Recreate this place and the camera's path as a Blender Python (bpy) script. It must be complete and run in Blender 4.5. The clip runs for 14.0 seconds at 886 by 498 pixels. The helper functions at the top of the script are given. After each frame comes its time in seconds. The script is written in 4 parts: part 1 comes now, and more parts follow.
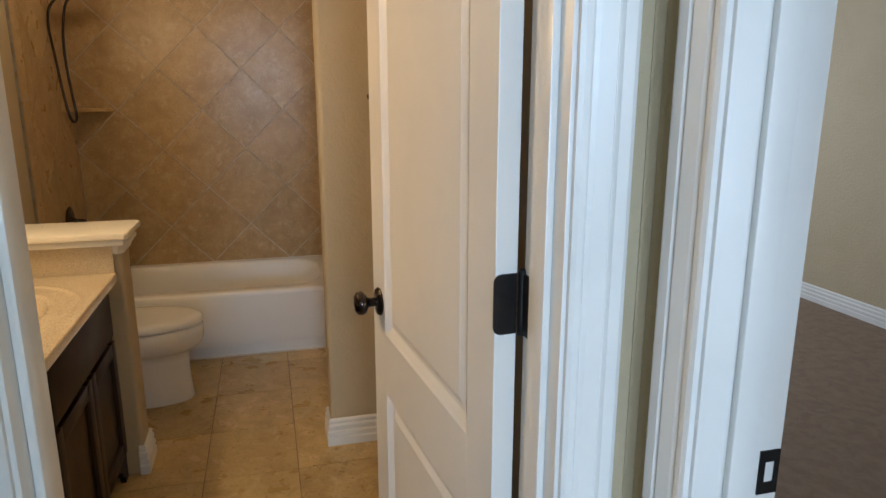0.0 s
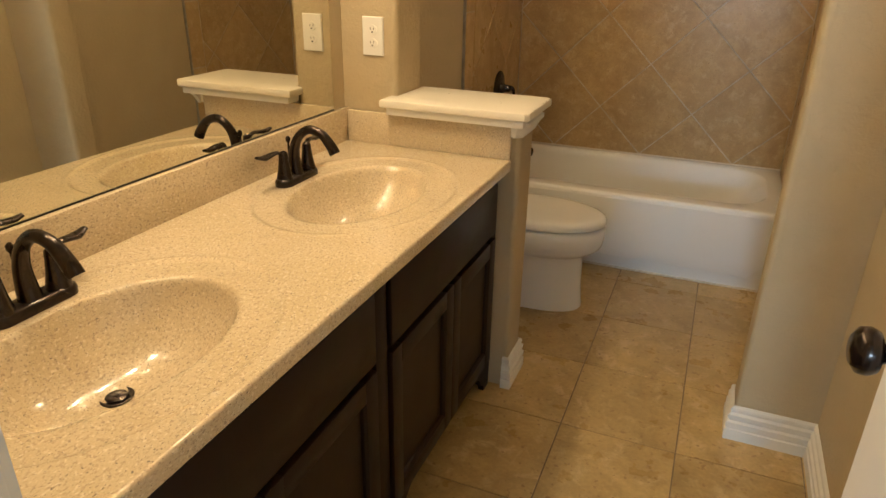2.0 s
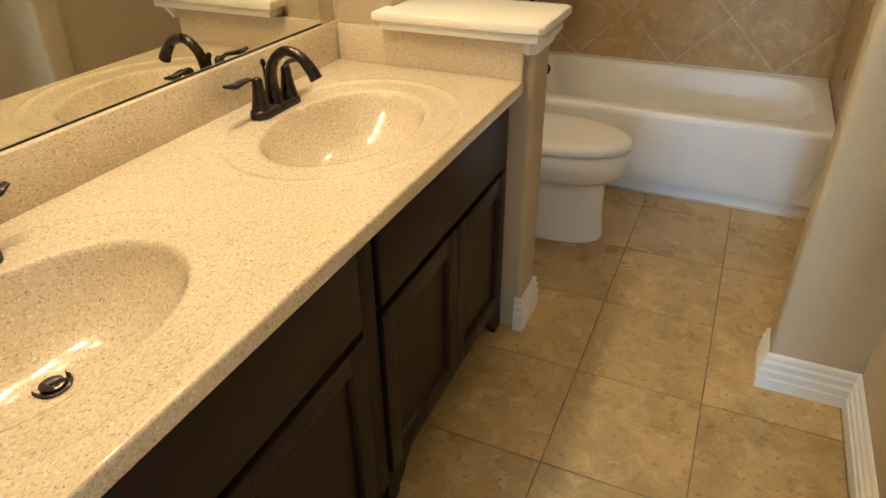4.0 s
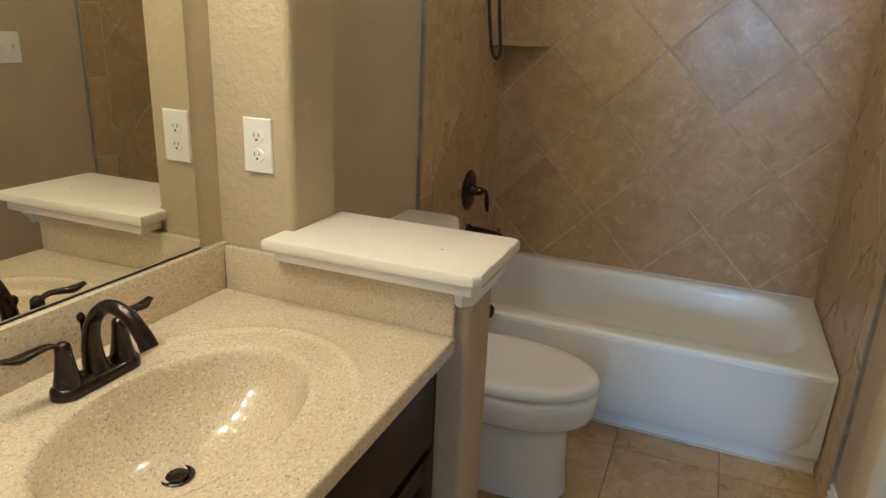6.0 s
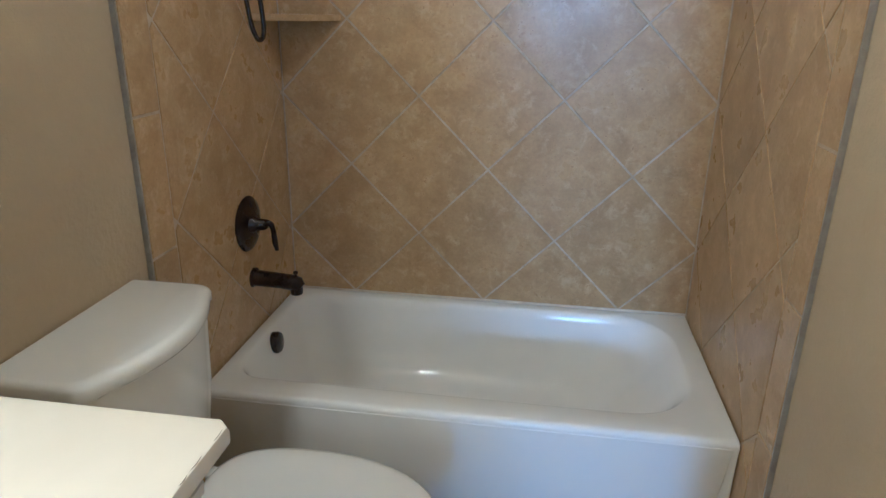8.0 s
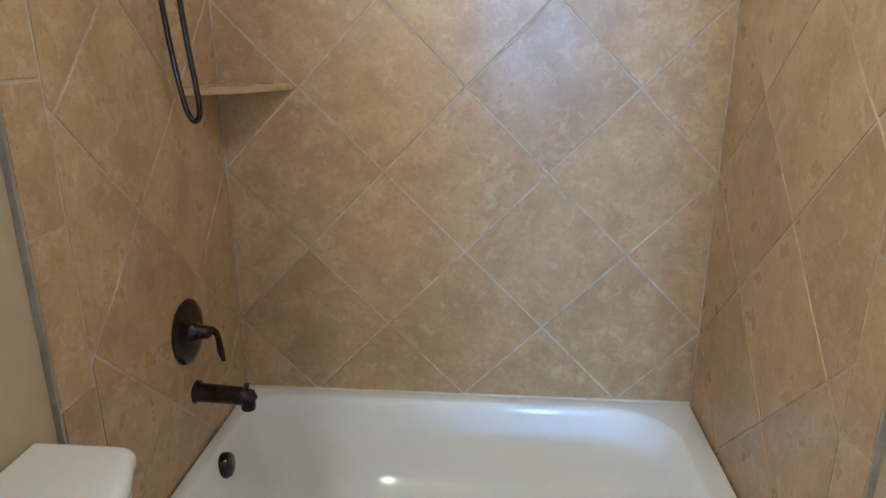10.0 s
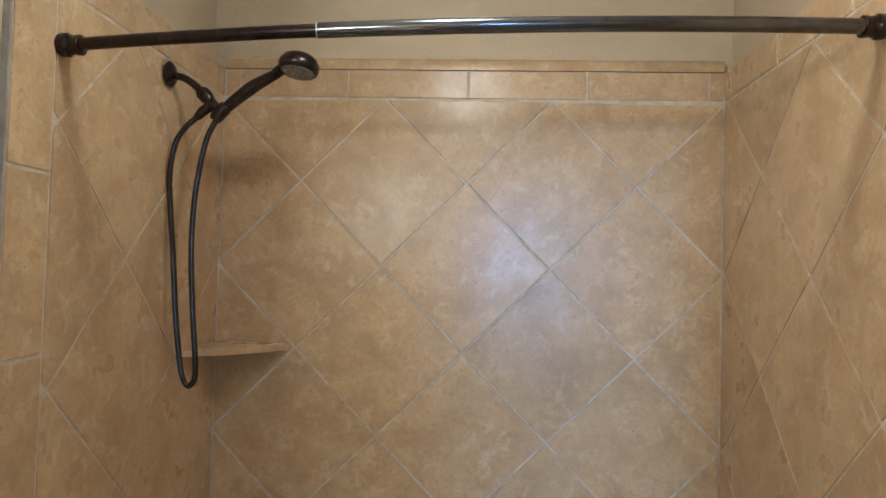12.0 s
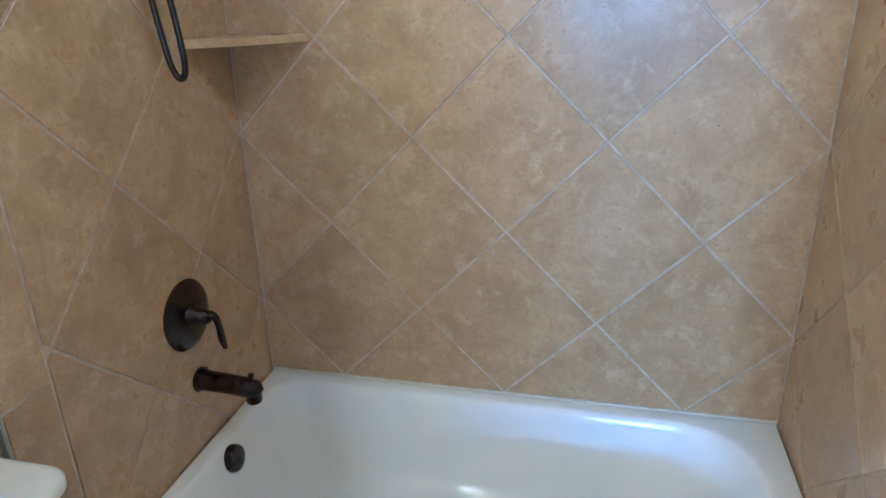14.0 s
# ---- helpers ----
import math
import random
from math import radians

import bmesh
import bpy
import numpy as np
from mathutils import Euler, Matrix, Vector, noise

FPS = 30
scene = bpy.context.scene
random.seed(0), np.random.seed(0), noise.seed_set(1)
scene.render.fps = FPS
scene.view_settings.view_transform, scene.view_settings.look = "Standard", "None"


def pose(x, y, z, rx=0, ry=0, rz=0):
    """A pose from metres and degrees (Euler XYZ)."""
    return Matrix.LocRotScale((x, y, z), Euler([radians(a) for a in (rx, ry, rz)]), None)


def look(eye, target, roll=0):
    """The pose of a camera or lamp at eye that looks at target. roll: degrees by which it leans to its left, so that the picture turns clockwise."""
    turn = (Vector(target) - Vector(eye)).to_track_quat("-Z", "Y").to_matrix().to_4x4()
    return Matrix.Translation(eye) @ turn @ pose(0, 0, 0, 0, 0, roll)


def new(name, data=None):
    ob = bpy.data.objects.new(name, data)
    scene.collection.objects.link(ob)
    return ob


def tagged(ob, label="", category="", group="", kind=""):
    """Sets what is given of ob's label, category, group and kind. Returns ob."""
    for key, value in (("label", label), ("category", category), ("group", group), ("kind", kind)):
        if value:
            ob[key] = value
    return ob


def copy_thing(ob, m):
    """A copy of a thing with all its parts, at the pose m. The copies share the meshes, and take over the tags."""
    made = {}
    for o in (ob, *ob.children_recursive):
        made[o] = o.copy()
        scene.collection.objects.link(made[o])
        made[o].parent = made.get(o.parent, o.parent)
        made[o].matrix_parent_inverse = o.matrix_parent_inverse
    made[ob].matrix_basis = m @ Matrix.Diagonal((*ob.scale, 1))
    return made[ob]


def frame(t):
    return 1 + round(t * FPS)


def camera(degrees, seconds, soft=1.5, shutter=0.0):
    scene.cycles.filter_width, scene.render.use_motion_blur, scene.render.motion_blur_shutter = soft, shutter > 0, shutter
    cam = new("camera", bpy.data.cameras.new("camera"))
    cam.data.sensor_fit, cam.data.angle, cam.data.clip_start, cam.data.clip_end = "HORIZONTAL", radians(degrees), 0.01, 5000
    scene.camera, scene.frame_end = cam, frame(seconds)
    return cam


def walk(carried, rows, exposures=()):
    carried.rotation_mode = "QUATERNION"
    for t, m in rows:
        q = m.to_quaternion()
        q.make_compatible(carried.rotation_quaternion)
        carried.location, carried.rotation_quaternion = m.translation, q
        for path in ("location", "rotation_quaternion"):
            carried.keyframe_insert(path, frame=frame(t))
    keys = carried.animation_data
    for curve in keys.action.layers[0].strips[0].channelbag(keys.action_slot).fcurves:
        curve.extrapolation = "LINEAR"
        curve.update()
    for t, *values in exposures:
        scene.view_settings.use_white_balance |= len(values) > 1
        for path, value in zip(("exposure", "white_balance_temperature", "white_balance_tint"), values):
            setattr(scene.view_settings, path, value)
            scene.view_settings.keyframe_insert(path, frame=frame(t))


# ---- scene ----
cam = camera(67.5, 14.0)
METRES, EYE, TILT, LEAN, TURN = 8.0, 1.5, 0.0, 0.0, -16.4
PATH = [
    (0, (1.124, -0.41, 1.507), (1.625, 1.472, 1.054), 0.0),
    (0.5, (1.187, -0.194, 1.491), (1.187, 1.767, 1.095), 1.9),
    (1, (1.228, -0.013, 1.481), (0.686, 1.869, 1.073), 0.5),
    (1.5, (1.184, 0.141, 1.463), (0.439, 1.889, 0.837), 0.8),
    (2, (1.117, 0.3, 1.43), (0.428, 1.998, 0.625), 0.95),
    (2.2, (1.091, 0.343, 1.431), (0.396, 2.004, 0.548), 0.6),
    (4.3, (1.071, 0.565, 1.406), (0.371, 2.12, 0.36), -0.6),
    (4.5, (1.063, 0.589, 1.414), (0.349, 2.177, 0.43), -0.2),
    (5, (1.019, 0.659, 1.418), (0.157, 2.229, 0.528), -1.8),
    (5.5, (1.01, 0.851, 1.44), (0.186, 2.525, 0.719), -0.5),
    (6, (0.981, 1.075, 1.446), (0.279, 2.842, 0.828), 2.5),
    (6.5, (0.978, 1.263, 1.454), (0.47, 3.11, 0.878), 4.3),
    (7, (0.986, 1.55, 1.45), (0.511, 3.409, 0.885), 3.3),
    (7.5, (1.001, 1.713, 1.446), (0.531, 3.542, 0.787), 1.5),
    (8, (0.939, 1.876, 1.446), (0.661, 3.737, 0.769), 0.8),
    (8.2, (0.934, 1.929, 1.454), (0.688, 3.79, 0.763), -0.3),
    (10.3, (0.823, 2.219, 1.556), (0.68, 4.136, 1.005), -0.3),
    (10.5, (0.814, 2.223, 1.559), (0.673, 4.176, 1.149), -0.5),
    (11, (0.824, 2.226, 1.619), (0.682, 4.219, 1.53), -0.3),
    (11.5, (0.812, 2.223, 1.658), (0.672, 4.218, 1.704), 0.7),
    (12, (0.81, 2.225, 1.66), (0.684, 4.22, 1.725), 1.6),
    (12.5, (0.826, 2.235, 1.64), (0.718, 4.232, 1.631), 2.7),
    (13, (0.813, 2.262, 1.615), (0.762, 4.252, 1.414), 2.9),
    (13.5, (0.857, 2.343, 1.564), (0.822, 4.297, 1.138), 2.1),
    (14, (0.984, 2.528, 1.522), (0.541, 4.338, 0.796), -1.5),
]
EXPOSURES = [(0, -0.42, 5550, 10), (0.5, -0.36, 5500, 8), (1, -0.28, 5650, 8), (1.5, -0.2, 5550, 5), (2, 0.01, 5600, 5), (4.5, 0.33, 4700, 1), (5.5, 0.05, 4280, 0), (6, -0.04, 4250, 1), (7, 0.12, 3820, 1), (8, 0.44, 3700, 3), (10.5, 0.77, 3750, 3), (12, 0.65, 3820, 4), (13, 0.68, 3800, 2), (14, 0.93, 3400, 3)]
walk(cam, [(t, look(eye, target, roll)) for t, eye, target, roll in PATH], EXPOSURES)

# ---- light ----
world = bpy.data.worlds.new("sky")
scene.world = world
world.use_nodes = True
bgn = world.node_tree.nodes["Background"]
skyn = world.node_tree.nodes.new("ShaderNodeTexSky")
skyn.sky_type, skyn.sun_disc, skyn.sun_elevation, skyn.sun_rotation = "NISHITA", False, radians(45), radians(150)
world.node_tree.links.new(skyn.outputs[0], bgn.inputs[0])
bgn.inputs[1].default_value = 0.1

WARM = (1.0, 0.68, 0.355)
BULB_W, DOME_W, DAY_W = 13.2, 10.0, 122.0
BULBS = [(0.10, 1.04 + 0.29 * i, 2.06) for i in range(4)]
DOME = (0.72, 3.22, 2.50)


def lamp(name, kind, energy, colour, place, **more):
    d = bpy.data.lights.new(name, kind)
    d.energy, d.color = energy, colour
    ob = new(name, d)
    ob.matrix_world = place
    for k, v in more.items():
        if k == "radius":
            d.shadow_soft_size = v
        if k == "size":
            d.shape = "RECTANGLE"
            d.size, d.size_y = v
    return ob


for p in BULBS:
    lamp("bulb_light", "POINT", BULB_W, WARM, pose(*p), radius=0.045)
lamp("dome_light", "POINT", DOME_W, WARM, pose(DOME[0], DOME[1], DOME[2] - 0.035), radius=0.05)
lamp("added_daylight", "AREA", DAY_W, (0.70, 0.86, 1.0), pose(0.98, -5.16, 1.88, 90, 0, 0), size=(0.75, 0.70))
# Extra daylight at hall left, added to brighten the door trim; no known window.
lamp("added_daylight", "AREA", 150, (0.70, 0.86, 1.0), pose(-0.50, -5.16, 1.75, 90, 0, 0), size=(1.0, 1.0))
# Unseen fill, added to lift the bedroom wall.
lamp("added_daylight", "AREA", 60, (0.85, 0.92, 1.0), pose(3.4, -5.16, 1.6, 90, 0, 0), size=(1.1, 1.3))
# Unseen fill from the bedroom's back, added to light its far wall.
lamp("added_daylight", "AREA", 80, (0.88, 0.93, 1.0), pose(2.95, 5.17, 1.6, 90, 0, 180), size=(1.4, 1.3))


# ---- materials ----
def material(name, colour, rough=0.5, metal=0.0, **k):
    """colour, with: second colour (mix by noise), scale, fine, bump, coat, random (brightness spread by object)."""
    m = bpy.data.materials.new(name)
    m.use_nodes = True
    nt = m.node_tree
    n, l = nt.nodes, nt.links
    b = n["Principled BSDF"]
    b.inputs["Roughness"].default_value = rough
    b.inputs["Metallic"].default_value = metal
    b.inputs["Specular IOR Level"].default_value = k.get("spec", 0.5)
    b.inputs["Coat Weight"].default_value = k.get("coat", 0)
    b.inputs["Coat Roughness"].default_value = k.get("coat_rough", 0.05)
    co = n.new("ShaderNodeTexCoord").outputs["Object"]
    if k.get("world_co"):
        co = n.new("ShaderNodeNewGeometry").outputs["Position"]
    if k.get("random"):
        oi = n.new("ShaderNodeObjectInfo")
        sc = n.new("ShaderNodeVectorMath")
        sc.operation = "SCALE"
        sc.inputs[0].default_value = (37.0, 19.0, 53.0)
        l.new(oi.outputs["Random"], sc.inputs["Scale"])
        ad = n.new("ShaderNodeVectorMath")
        l.new(co, ad.inputs[0])
        l.new(sc.outputs[0], ad.inputs[1])
        co = ad.outputs[0]

    def noise_tex(scale, detail=4, rough_=0.55, dist=0.0, stretch=None):
        t = n.new("ShaderNodeTexNoise")
        t.inputs["Scale"].default_value, t.inputs["Detail"].default_value = scale, detail
        t.inputs["Roughness"].default_value, t.inputs["Distortion"].default_value = rough_, dist
        c = co
        if stretch:
            mp = n.new("ShaderNodeMapping")
            mp.inputs["Scale"].default_value = stretch
            l.new(co, mp.inputs["Vector"])
            c = mp.outputs[0]
        l.new(c, t.inputs["Vector"])
        return t.outputs[0]

    def ramp(src, a, z, ca=(0, 0, 0), cz=(1, 1, 1)):
        r = n.new("ShaderNodeValToRGB")
        r.color_ramp.elements[0].position, r.color_ramp.elements[1].position = a, z
        r.color_ramp.elements[0].color, r.color_ramp.elements[1].color = (*ca, 1), (*cz, 1)
        l.new(src, r.inputs[0])
        return r.outputs[0]

    def mix(fac, a, c, kind="MIX"):
        x = n.new("ShaderNodeMix")
        x.data_type, x.blend_type = "RGBA", kind
        for s, v in ((x.inputs[0], fac), (x.inputs[6], a), (x.inputs[7], c)):
            if isinstance(v, (int, float)):
                s.default_value = v
            elif isinstance(v, tuple):
                s.default_value = (*v, 1)
            else:
                l.new(v, s)
        return x.outputs[2]

    col = colour
    if "second" in k:
        col = mix(ramp(noise_tex(k.get("scale", 6), 5, 0.6, k.get("dist", 0.6), k.get("stretch")), 0.36, 0.64), colour, k["second"])
    if "third" in k:
        col = mix(ramp(noise_tex(k.get("scale3", 22), 7, 0.7, 0.5), 0.52, 0.70), col, k["third"])
    if "fleck" in k:
        for fc, sc, lo in k["fleck"]:
            col = mix(ramp(noise_tex(sc, 2, 0.5, 0, k.get("fleck_stretch")), lo, lo + 0.05), col, fc)
    if k.get("fine"):
        f = ramp(noise_tex(k["fine"], 3), 0.3, 0.7, (0.90,) * 3, (1.06,) * 3)
        col = mix(1.0, col, f, "MULTIPLY")
    if k.get("random"):
        r = ramp(oi.outputs["Random"], 0, 1, (1 - k["random"],) * 3, (1 + k["random"],) * 3)
        col = mix(1.0, col, r, "MULTIPLY")
    if isinstance(col, tuple):
        b.inputs["Base Color"].default_value = (*col, 1)
    else:
        l.new(col, b.inputs["Base Color"])
    if k.get("rough_var"):
        mr = n.new("ShaderNodeMapRange")
        mr.inputs["To Min"].default_value, mr.inputs["To Max"].default_value = rough - k["rough_var"], rough + k["rough_var"]
        l.new(noise_tex(k.get("rough_scale", 9), 4), mr.inputs["Value"])
        l.new(mr.outputs[0], b.inputs["Roughness"])
    if k.get("bump"):
        bp = n.new("ShaderNodeBump")
        bp.inputs["Strength"].default_value = k["bump"]
        bp.inputs["Distance"].default_value = k.get("bump_d", 0.002)
        l.new(noise_tex(k.get("bump_scale", 60), 4, 0.6), bp.inputs["Height"])
        l.new(bp.outputs[0], b.inputs["Normal"])
    if k.get("emit"):
        b.inputs["Emission Color"].default_value = (*k["emit"][:3], 1)
        b.inputs["Emission Strength"].default_value = k["emit"][3]
    return m


WALL = material("tan_wall_paint", (0.50, 0.418, 0.272), 0.75, bump=0.9, bump_scale=60, bump_d=0.004, second=(0.47, 0.388, 0.245), scale=3, world_co=True)
CEIL = material("ceiling_paint", (0.72, 0.68, 0.60), 0.85, bump=0.5, bump_scale=40, bump_d=0.003, second=(0.68, 0.64, 0.56), world_co=True)
TRIM = material("white_trim_paint", (0.80, 0.79, 0.75), 0.32, second=(0.76, 0.75, 0.71), scale=5, bump=0.08, bump_scale=30, world_co=True)
DOORP = material("white_door_paint", (0.80, 0.78, 0.73), 0.38, second=(0.77, 0.75, 0.70), scale=4, bump=0.12, bump_scale=120, bump_d=0.0006)
CAPP = material("white_cap_paint", (0.84, 0.80, 0.70), 0.30, second=(0.80, 0.76, 0.66), scale=4, bump=0.1, bump_scale=25, fleck=[((0.30, 0.24, 0.16), 9, 0.79)])
PORC = material("white_porcelain", (0.86, 0.865, 0.86), 0.35, coat=1.0, coat_rough=0.015, second=(0.84, 0.845, 0.84), scale=3, spec=0.15, bump=0.006, bump_scale=8)
TUBM = material("white_tub_enamel", (0.86, 0.865, 0.86), 0.40, coat=0.8, coat_rough=0.02, second=(0.84, 0.84, 0.83), scale=2.5, spec=0.1)
BRONZE = material("oil_rubbed_bronze", (0.040, 0.027, 0.021), 0.27, 0.85, second=(0.022, 0.016, 0.014), scale=40, rough_var=0.08, coat=0.35, coat_rough=0.08)
HOSEM = material("dark_bronze_hose", (0.012, 0.010, 0.010), 0.12, 0.6, second=(0.05, 0.04, 0.035), scale=80, coat=0.4)
RODM = material("polished_dark_nickel", (0.16, 0.155, 0.16), 0.16, 1.0, second=(0.12, 0.115, 0.12), scale=30)
NOZZ = material("shower_nozzle_rubber", (0.05, 0.045, 0.04), 0.5, 0.2, second=(0.35, 0.33, 0.30), scale=230)
BLACK = material("black_hinge_metal", (0.015, 0.014, 0.014), 0.45, 0.6, second=(0.025, 0.022, 0.02), scale=30)
COUNTER = material("speckled_cultured_marble", (0.70, 0.60, 0.43), 0.16, coat=0.45, coat_rough=0.03, second=(0.65, 0.55, 0.37), scale=7,
                   fleck=[((0.575, 0.47, 0.33), 200, 0.56), ((0.80, 0.71, 0.55), 220, 0.60), ((0.44, 0.36, 0.28), 230, 0.625), ((0.25, 0.215, 0.19), 270, 0.665)],
                   fleck_stretch=(1.0, 0.6, 1.0), fine=400)
ESPRESSO = material("espresso_wood", (0.015, 0.0075, 0.0045), 0.38, second=(0.020, 0.009, 0.005), scale=6, stretch=(3, 3, 0.5), bump=0.15, bump_scale=70, bump_d=0.0008, spec=0.22, rough_var=0.06)
RECESS = material("dark_toe_kick", (0.02, 0.013, 0.009), 0.6, second=(0.03, 0.02, 0.014), scale=9)
TILE = material("travertine_look_tile", (0.505, 0.368, 0.185), 0.30, second=(0.40, 0.28, 0.13), scale=9, dist=0.3, third=(0.565, 0.435, 0.25), scale3=19,
                fleck=[((0.42, 0.29, 0.14), 60, 0.65), ((0.32, 0.22, 0.11), 90, 0.69)], fine=90, spec=0.36, random=0.07, bump=0.25, bump_scale=22, bump_d=0.0015, rough_var=0.10)
FTILE = material("beige_floor_tile", (0.52, 0.38, 0.165), 0.30, second=(0.38, 0.275, 0.115), scale=6, dist=0.6, third=(0.60, 0.46, 0.24), scale3=13,
                 fleck=[((0.34, 0.23, 0.10), 50, 0.64)], fine=80, random=0.13, bump=0.25, bump_scale=18, bump_d=0.0015, rough_var=0.10)
GROUT = material("light_grout", (0.60, 0.53, 0.41), 0.8, second=(0.44, 0.37, 0.26), scale=18, fine=200, bump=0.4, bump_scale=150, world_co=True)
FGROUT = material("brown_floor_grout", (0.29, 0.225, 0.14), 0.9, second=(0.20, 0.15, 0.09), scale=14, fine=200, bump=0.4, bump_scale=150, world_co=True)
EDGING = material("tile_edge_metal", (0.42, 0.42, 0.40), 0.45, 0.4, second=(0.30, 0.29, 0.27), scale=16)
CAULK = material("white_caulk", (0.72, 0.68, 0.60), 0.5, second=(0.62, 0.55, 0.45), scale=20)
PLASTIC = material("white_plastic", (0.82, 0.81, 0.77), 0.25, second=(0.80, 0.79, 0.75), scale=8)
SLOT = material("dark_slot", (0.03, 0.025, 0.02), 0.6)
CARPET = material("beige_carpet", (0.33, 0.24, 0.165), 0.95, second=(0.27, 0.19, 0.13), scale=16, fine=320, bump=1.0, bump_scale=330, bump_d=0.006, world_co=True)
GLOW = material("lit_glass", (0.9, 0.85, 0.75), 0.3, emit=(1.0, 0.78, 0.52, 3.0))
FRAMEG = material("window_frame_white", (0.8, 0.8, 0.78), 0.4, second=(0.77, 0.77, 0.75), scale=5)
MIRROR = bpy.data.materials.new("mirror_silver")
MIRROR.use_nodes = True
mb = MIRROR.node_tree.nodes["Principled BSDF"]
mb.inputs["Base Color"].default_value, mb.inputs["Metallic"].default_value, mb.inputs["Roughness"].default_value = (0.74, 0.72, 0.62, 1), 1.0, 0.008
GLASS = bpy.data.materials.new("window_glass")
GLASS.use_nodes = True
gb = GLASS.node_tree.nodes["Principled BSDF"]
gb.inputs["Transmission Weight"].default_value, gb.inputs["Roughness"].default_value = 1.0, 0.0


# ---- mesh tools ----
def link(name, bm, mat, parent=None, label="", smooth=None, origin=(0, 0, 0), kind=""):
    """A mesh object from bm, given in world metres; its origin is put at origin."""
    me = bpy.data.meshes.new(name)
    if Vector(origin).length:
        bmesh.ops.translate(bm, verts=bm.verts, vec=-Vector(origin))
    bm.to_mesh(me)
    bm.free()
    me.materials.append(mat)
    if smooth is not None:
        me.shade_smooth()
        if smooth:
            me.set_sharp_from_angle(angle=radians(smooth))
    ob = new(name, me)
    ob.location = origin
    if parent is not None:
        ob.parent = parent
        base, o = Vector((0, 0, 0)), parent
        while o:
            base += o.location
            o = o.parent
        ob.location = Vector(origin) - base
    tagged(ob, label=label, kind=kind)
    return ob


def thing(name, at, label, category, group=""):
    ob = new(name)
    ob.location = at
    ob.empty_display_size = 0.05
    return tagged(ob, label, category, group)


def box(bm, x0, x1, y0, y1, z0, z1, bevel=0.0, seg=2):
    r = bmesh.ops.create_cube(bm, size=1.0)
    vs = r["verts"]
    for v in vs:
        v.co = ((x0 + x1) / 2 + v.co.x * (x1 - x0), (y0 + y1) / 2 + v.co.y * (y1 - y0), (z0 + z1) / 2 + v.co.z * (z1 - z0))
    if bevel:
        es = list({e for v in vs for e in v.link_edges})
        bmesh.ops.bevel(bm, geom=es, offset=bevel, segments=seg, profile=0.5, affect="EDGES")
    return vs


def block(name, x0, x1, y0, y1, z0, z1, mat, parent=None, label="", bevel=0.0, kind="", origin=None):
    bm = bmesh.new()
    box(bm, x0, x1, y0, y1, z0, z1, bevel)
    return link(name, bm, mat, parent, label, 40 if bevel else None, origin or (0, 0, 0), kind)


def prism(bm, pts, place):
    """A closed solid: the outline pts (u, v) at both w = 0 and w = 1, through place(u, v, w)."""
    a = [bm.verts.new(place(u, v, 0)) for u, v in pts]
    b = [bm.verts.new(place(u, v, 1)) for u, v in pts]
    bm.faces.new(a[::-1])
    bm.faces.new(b)
    for i in range(len(pts)):
        j = (i + 1) % len(pts)
        bm.faces.new((a[i], a[j], b[j], b[i]))
    bmesh.ops.recalc_face_normals(bm, faces=bm.faces)


def loft(bm, rings, cap=True):
    """Rings of equal counts of points, joined one to the next."""
    rows = [[bm.verts.new(p) for p in ring] for ring in rings]
    n = len(rows[0])
    for r, s in zip(rows, rows[1:]):
        for i in range(n):
            j = (i + 1) % n
            bm.faces.new((r[i], r[j], s[j], s[i]))
    if cap:
        bm.faces.new(rows[0][::-1])
        bm.faces.new(rows[-1])
    bmesh.ops.recalc_face_normals(bm, faces=bm.faces)


def lathe(bm, place, profile, n=28):
    """profile: (radius, height) turned about the z axis of place."""
    rings = []
    for r, h in profile:
        rings.append([place @ Vector((max(r, 1e-4) * math.cos(2 * math.pi * i / n), max(r, 1e-4) * math.sin(2 * math.pi * i / n), h)) for i in range(n)])
    loft(bm, rings)


def smooth_path(pts, steps=6):
    out = []
    p = [Vector(q) for q in pts]
    p = [p[0] * 2 - p[1]] + p + [p[-1] * 2 - p[-2]]
    for i in range(1, len(p) - 2):
        for s in range(steps):
            t = s / steps
            a, b, c, d = p[i - 1], p[i], p[i + 1], p[i + 2]
            out.append(0.5 * ((2 * b) + (c - a) * t + (2 * a - 5 * b + 4 * c - d) * t * t + (3 * b - a - 3 * c + d) * t ** 3))
    out.append(p[-2])
    return out


def tube(bm, pts, radii, n=14, flat=1.0):
    """A round bar along pts; radii: one or as many as pts. flat squeezes it along its second axis."""
    if isinstance(radii, (int, float)):
        radii = [radii] * len(pts)
    pts = [Vector(p) for p in pts]
    up = Vector((0, 0, 1))
    rings, side = [], None
    for i, p in enumerate(pts):
        d = (pts[min(i + 1, len(pts) - 1)] - pts[max(i - 1, 0)]).normalized()
        if side is None:
            side = d.cross(up if abs(d.z) < 0.9 else Vector((0, 1, 0))).normalized()
        side = (side - d * side.dot(d)).normalized()
        o = d.cross(side)
        rings.append([p + (side * math.cos(2 * math.pi * k / n) + o * flat * math.sin(2 * math.pi * k / n)) * radii[i] for k in range(n)])
    loft(bm, rings)


def lerp_list(vals, n):
    out = []
    for i in range(n):
        t = i / (n - 1) * (len(vals) - 1)
        k = min(int(t), len(vals) - 2)
        out.append(vals[k] * (1 - (t - k)) + vals[k + 1] * (t - k))
    return out


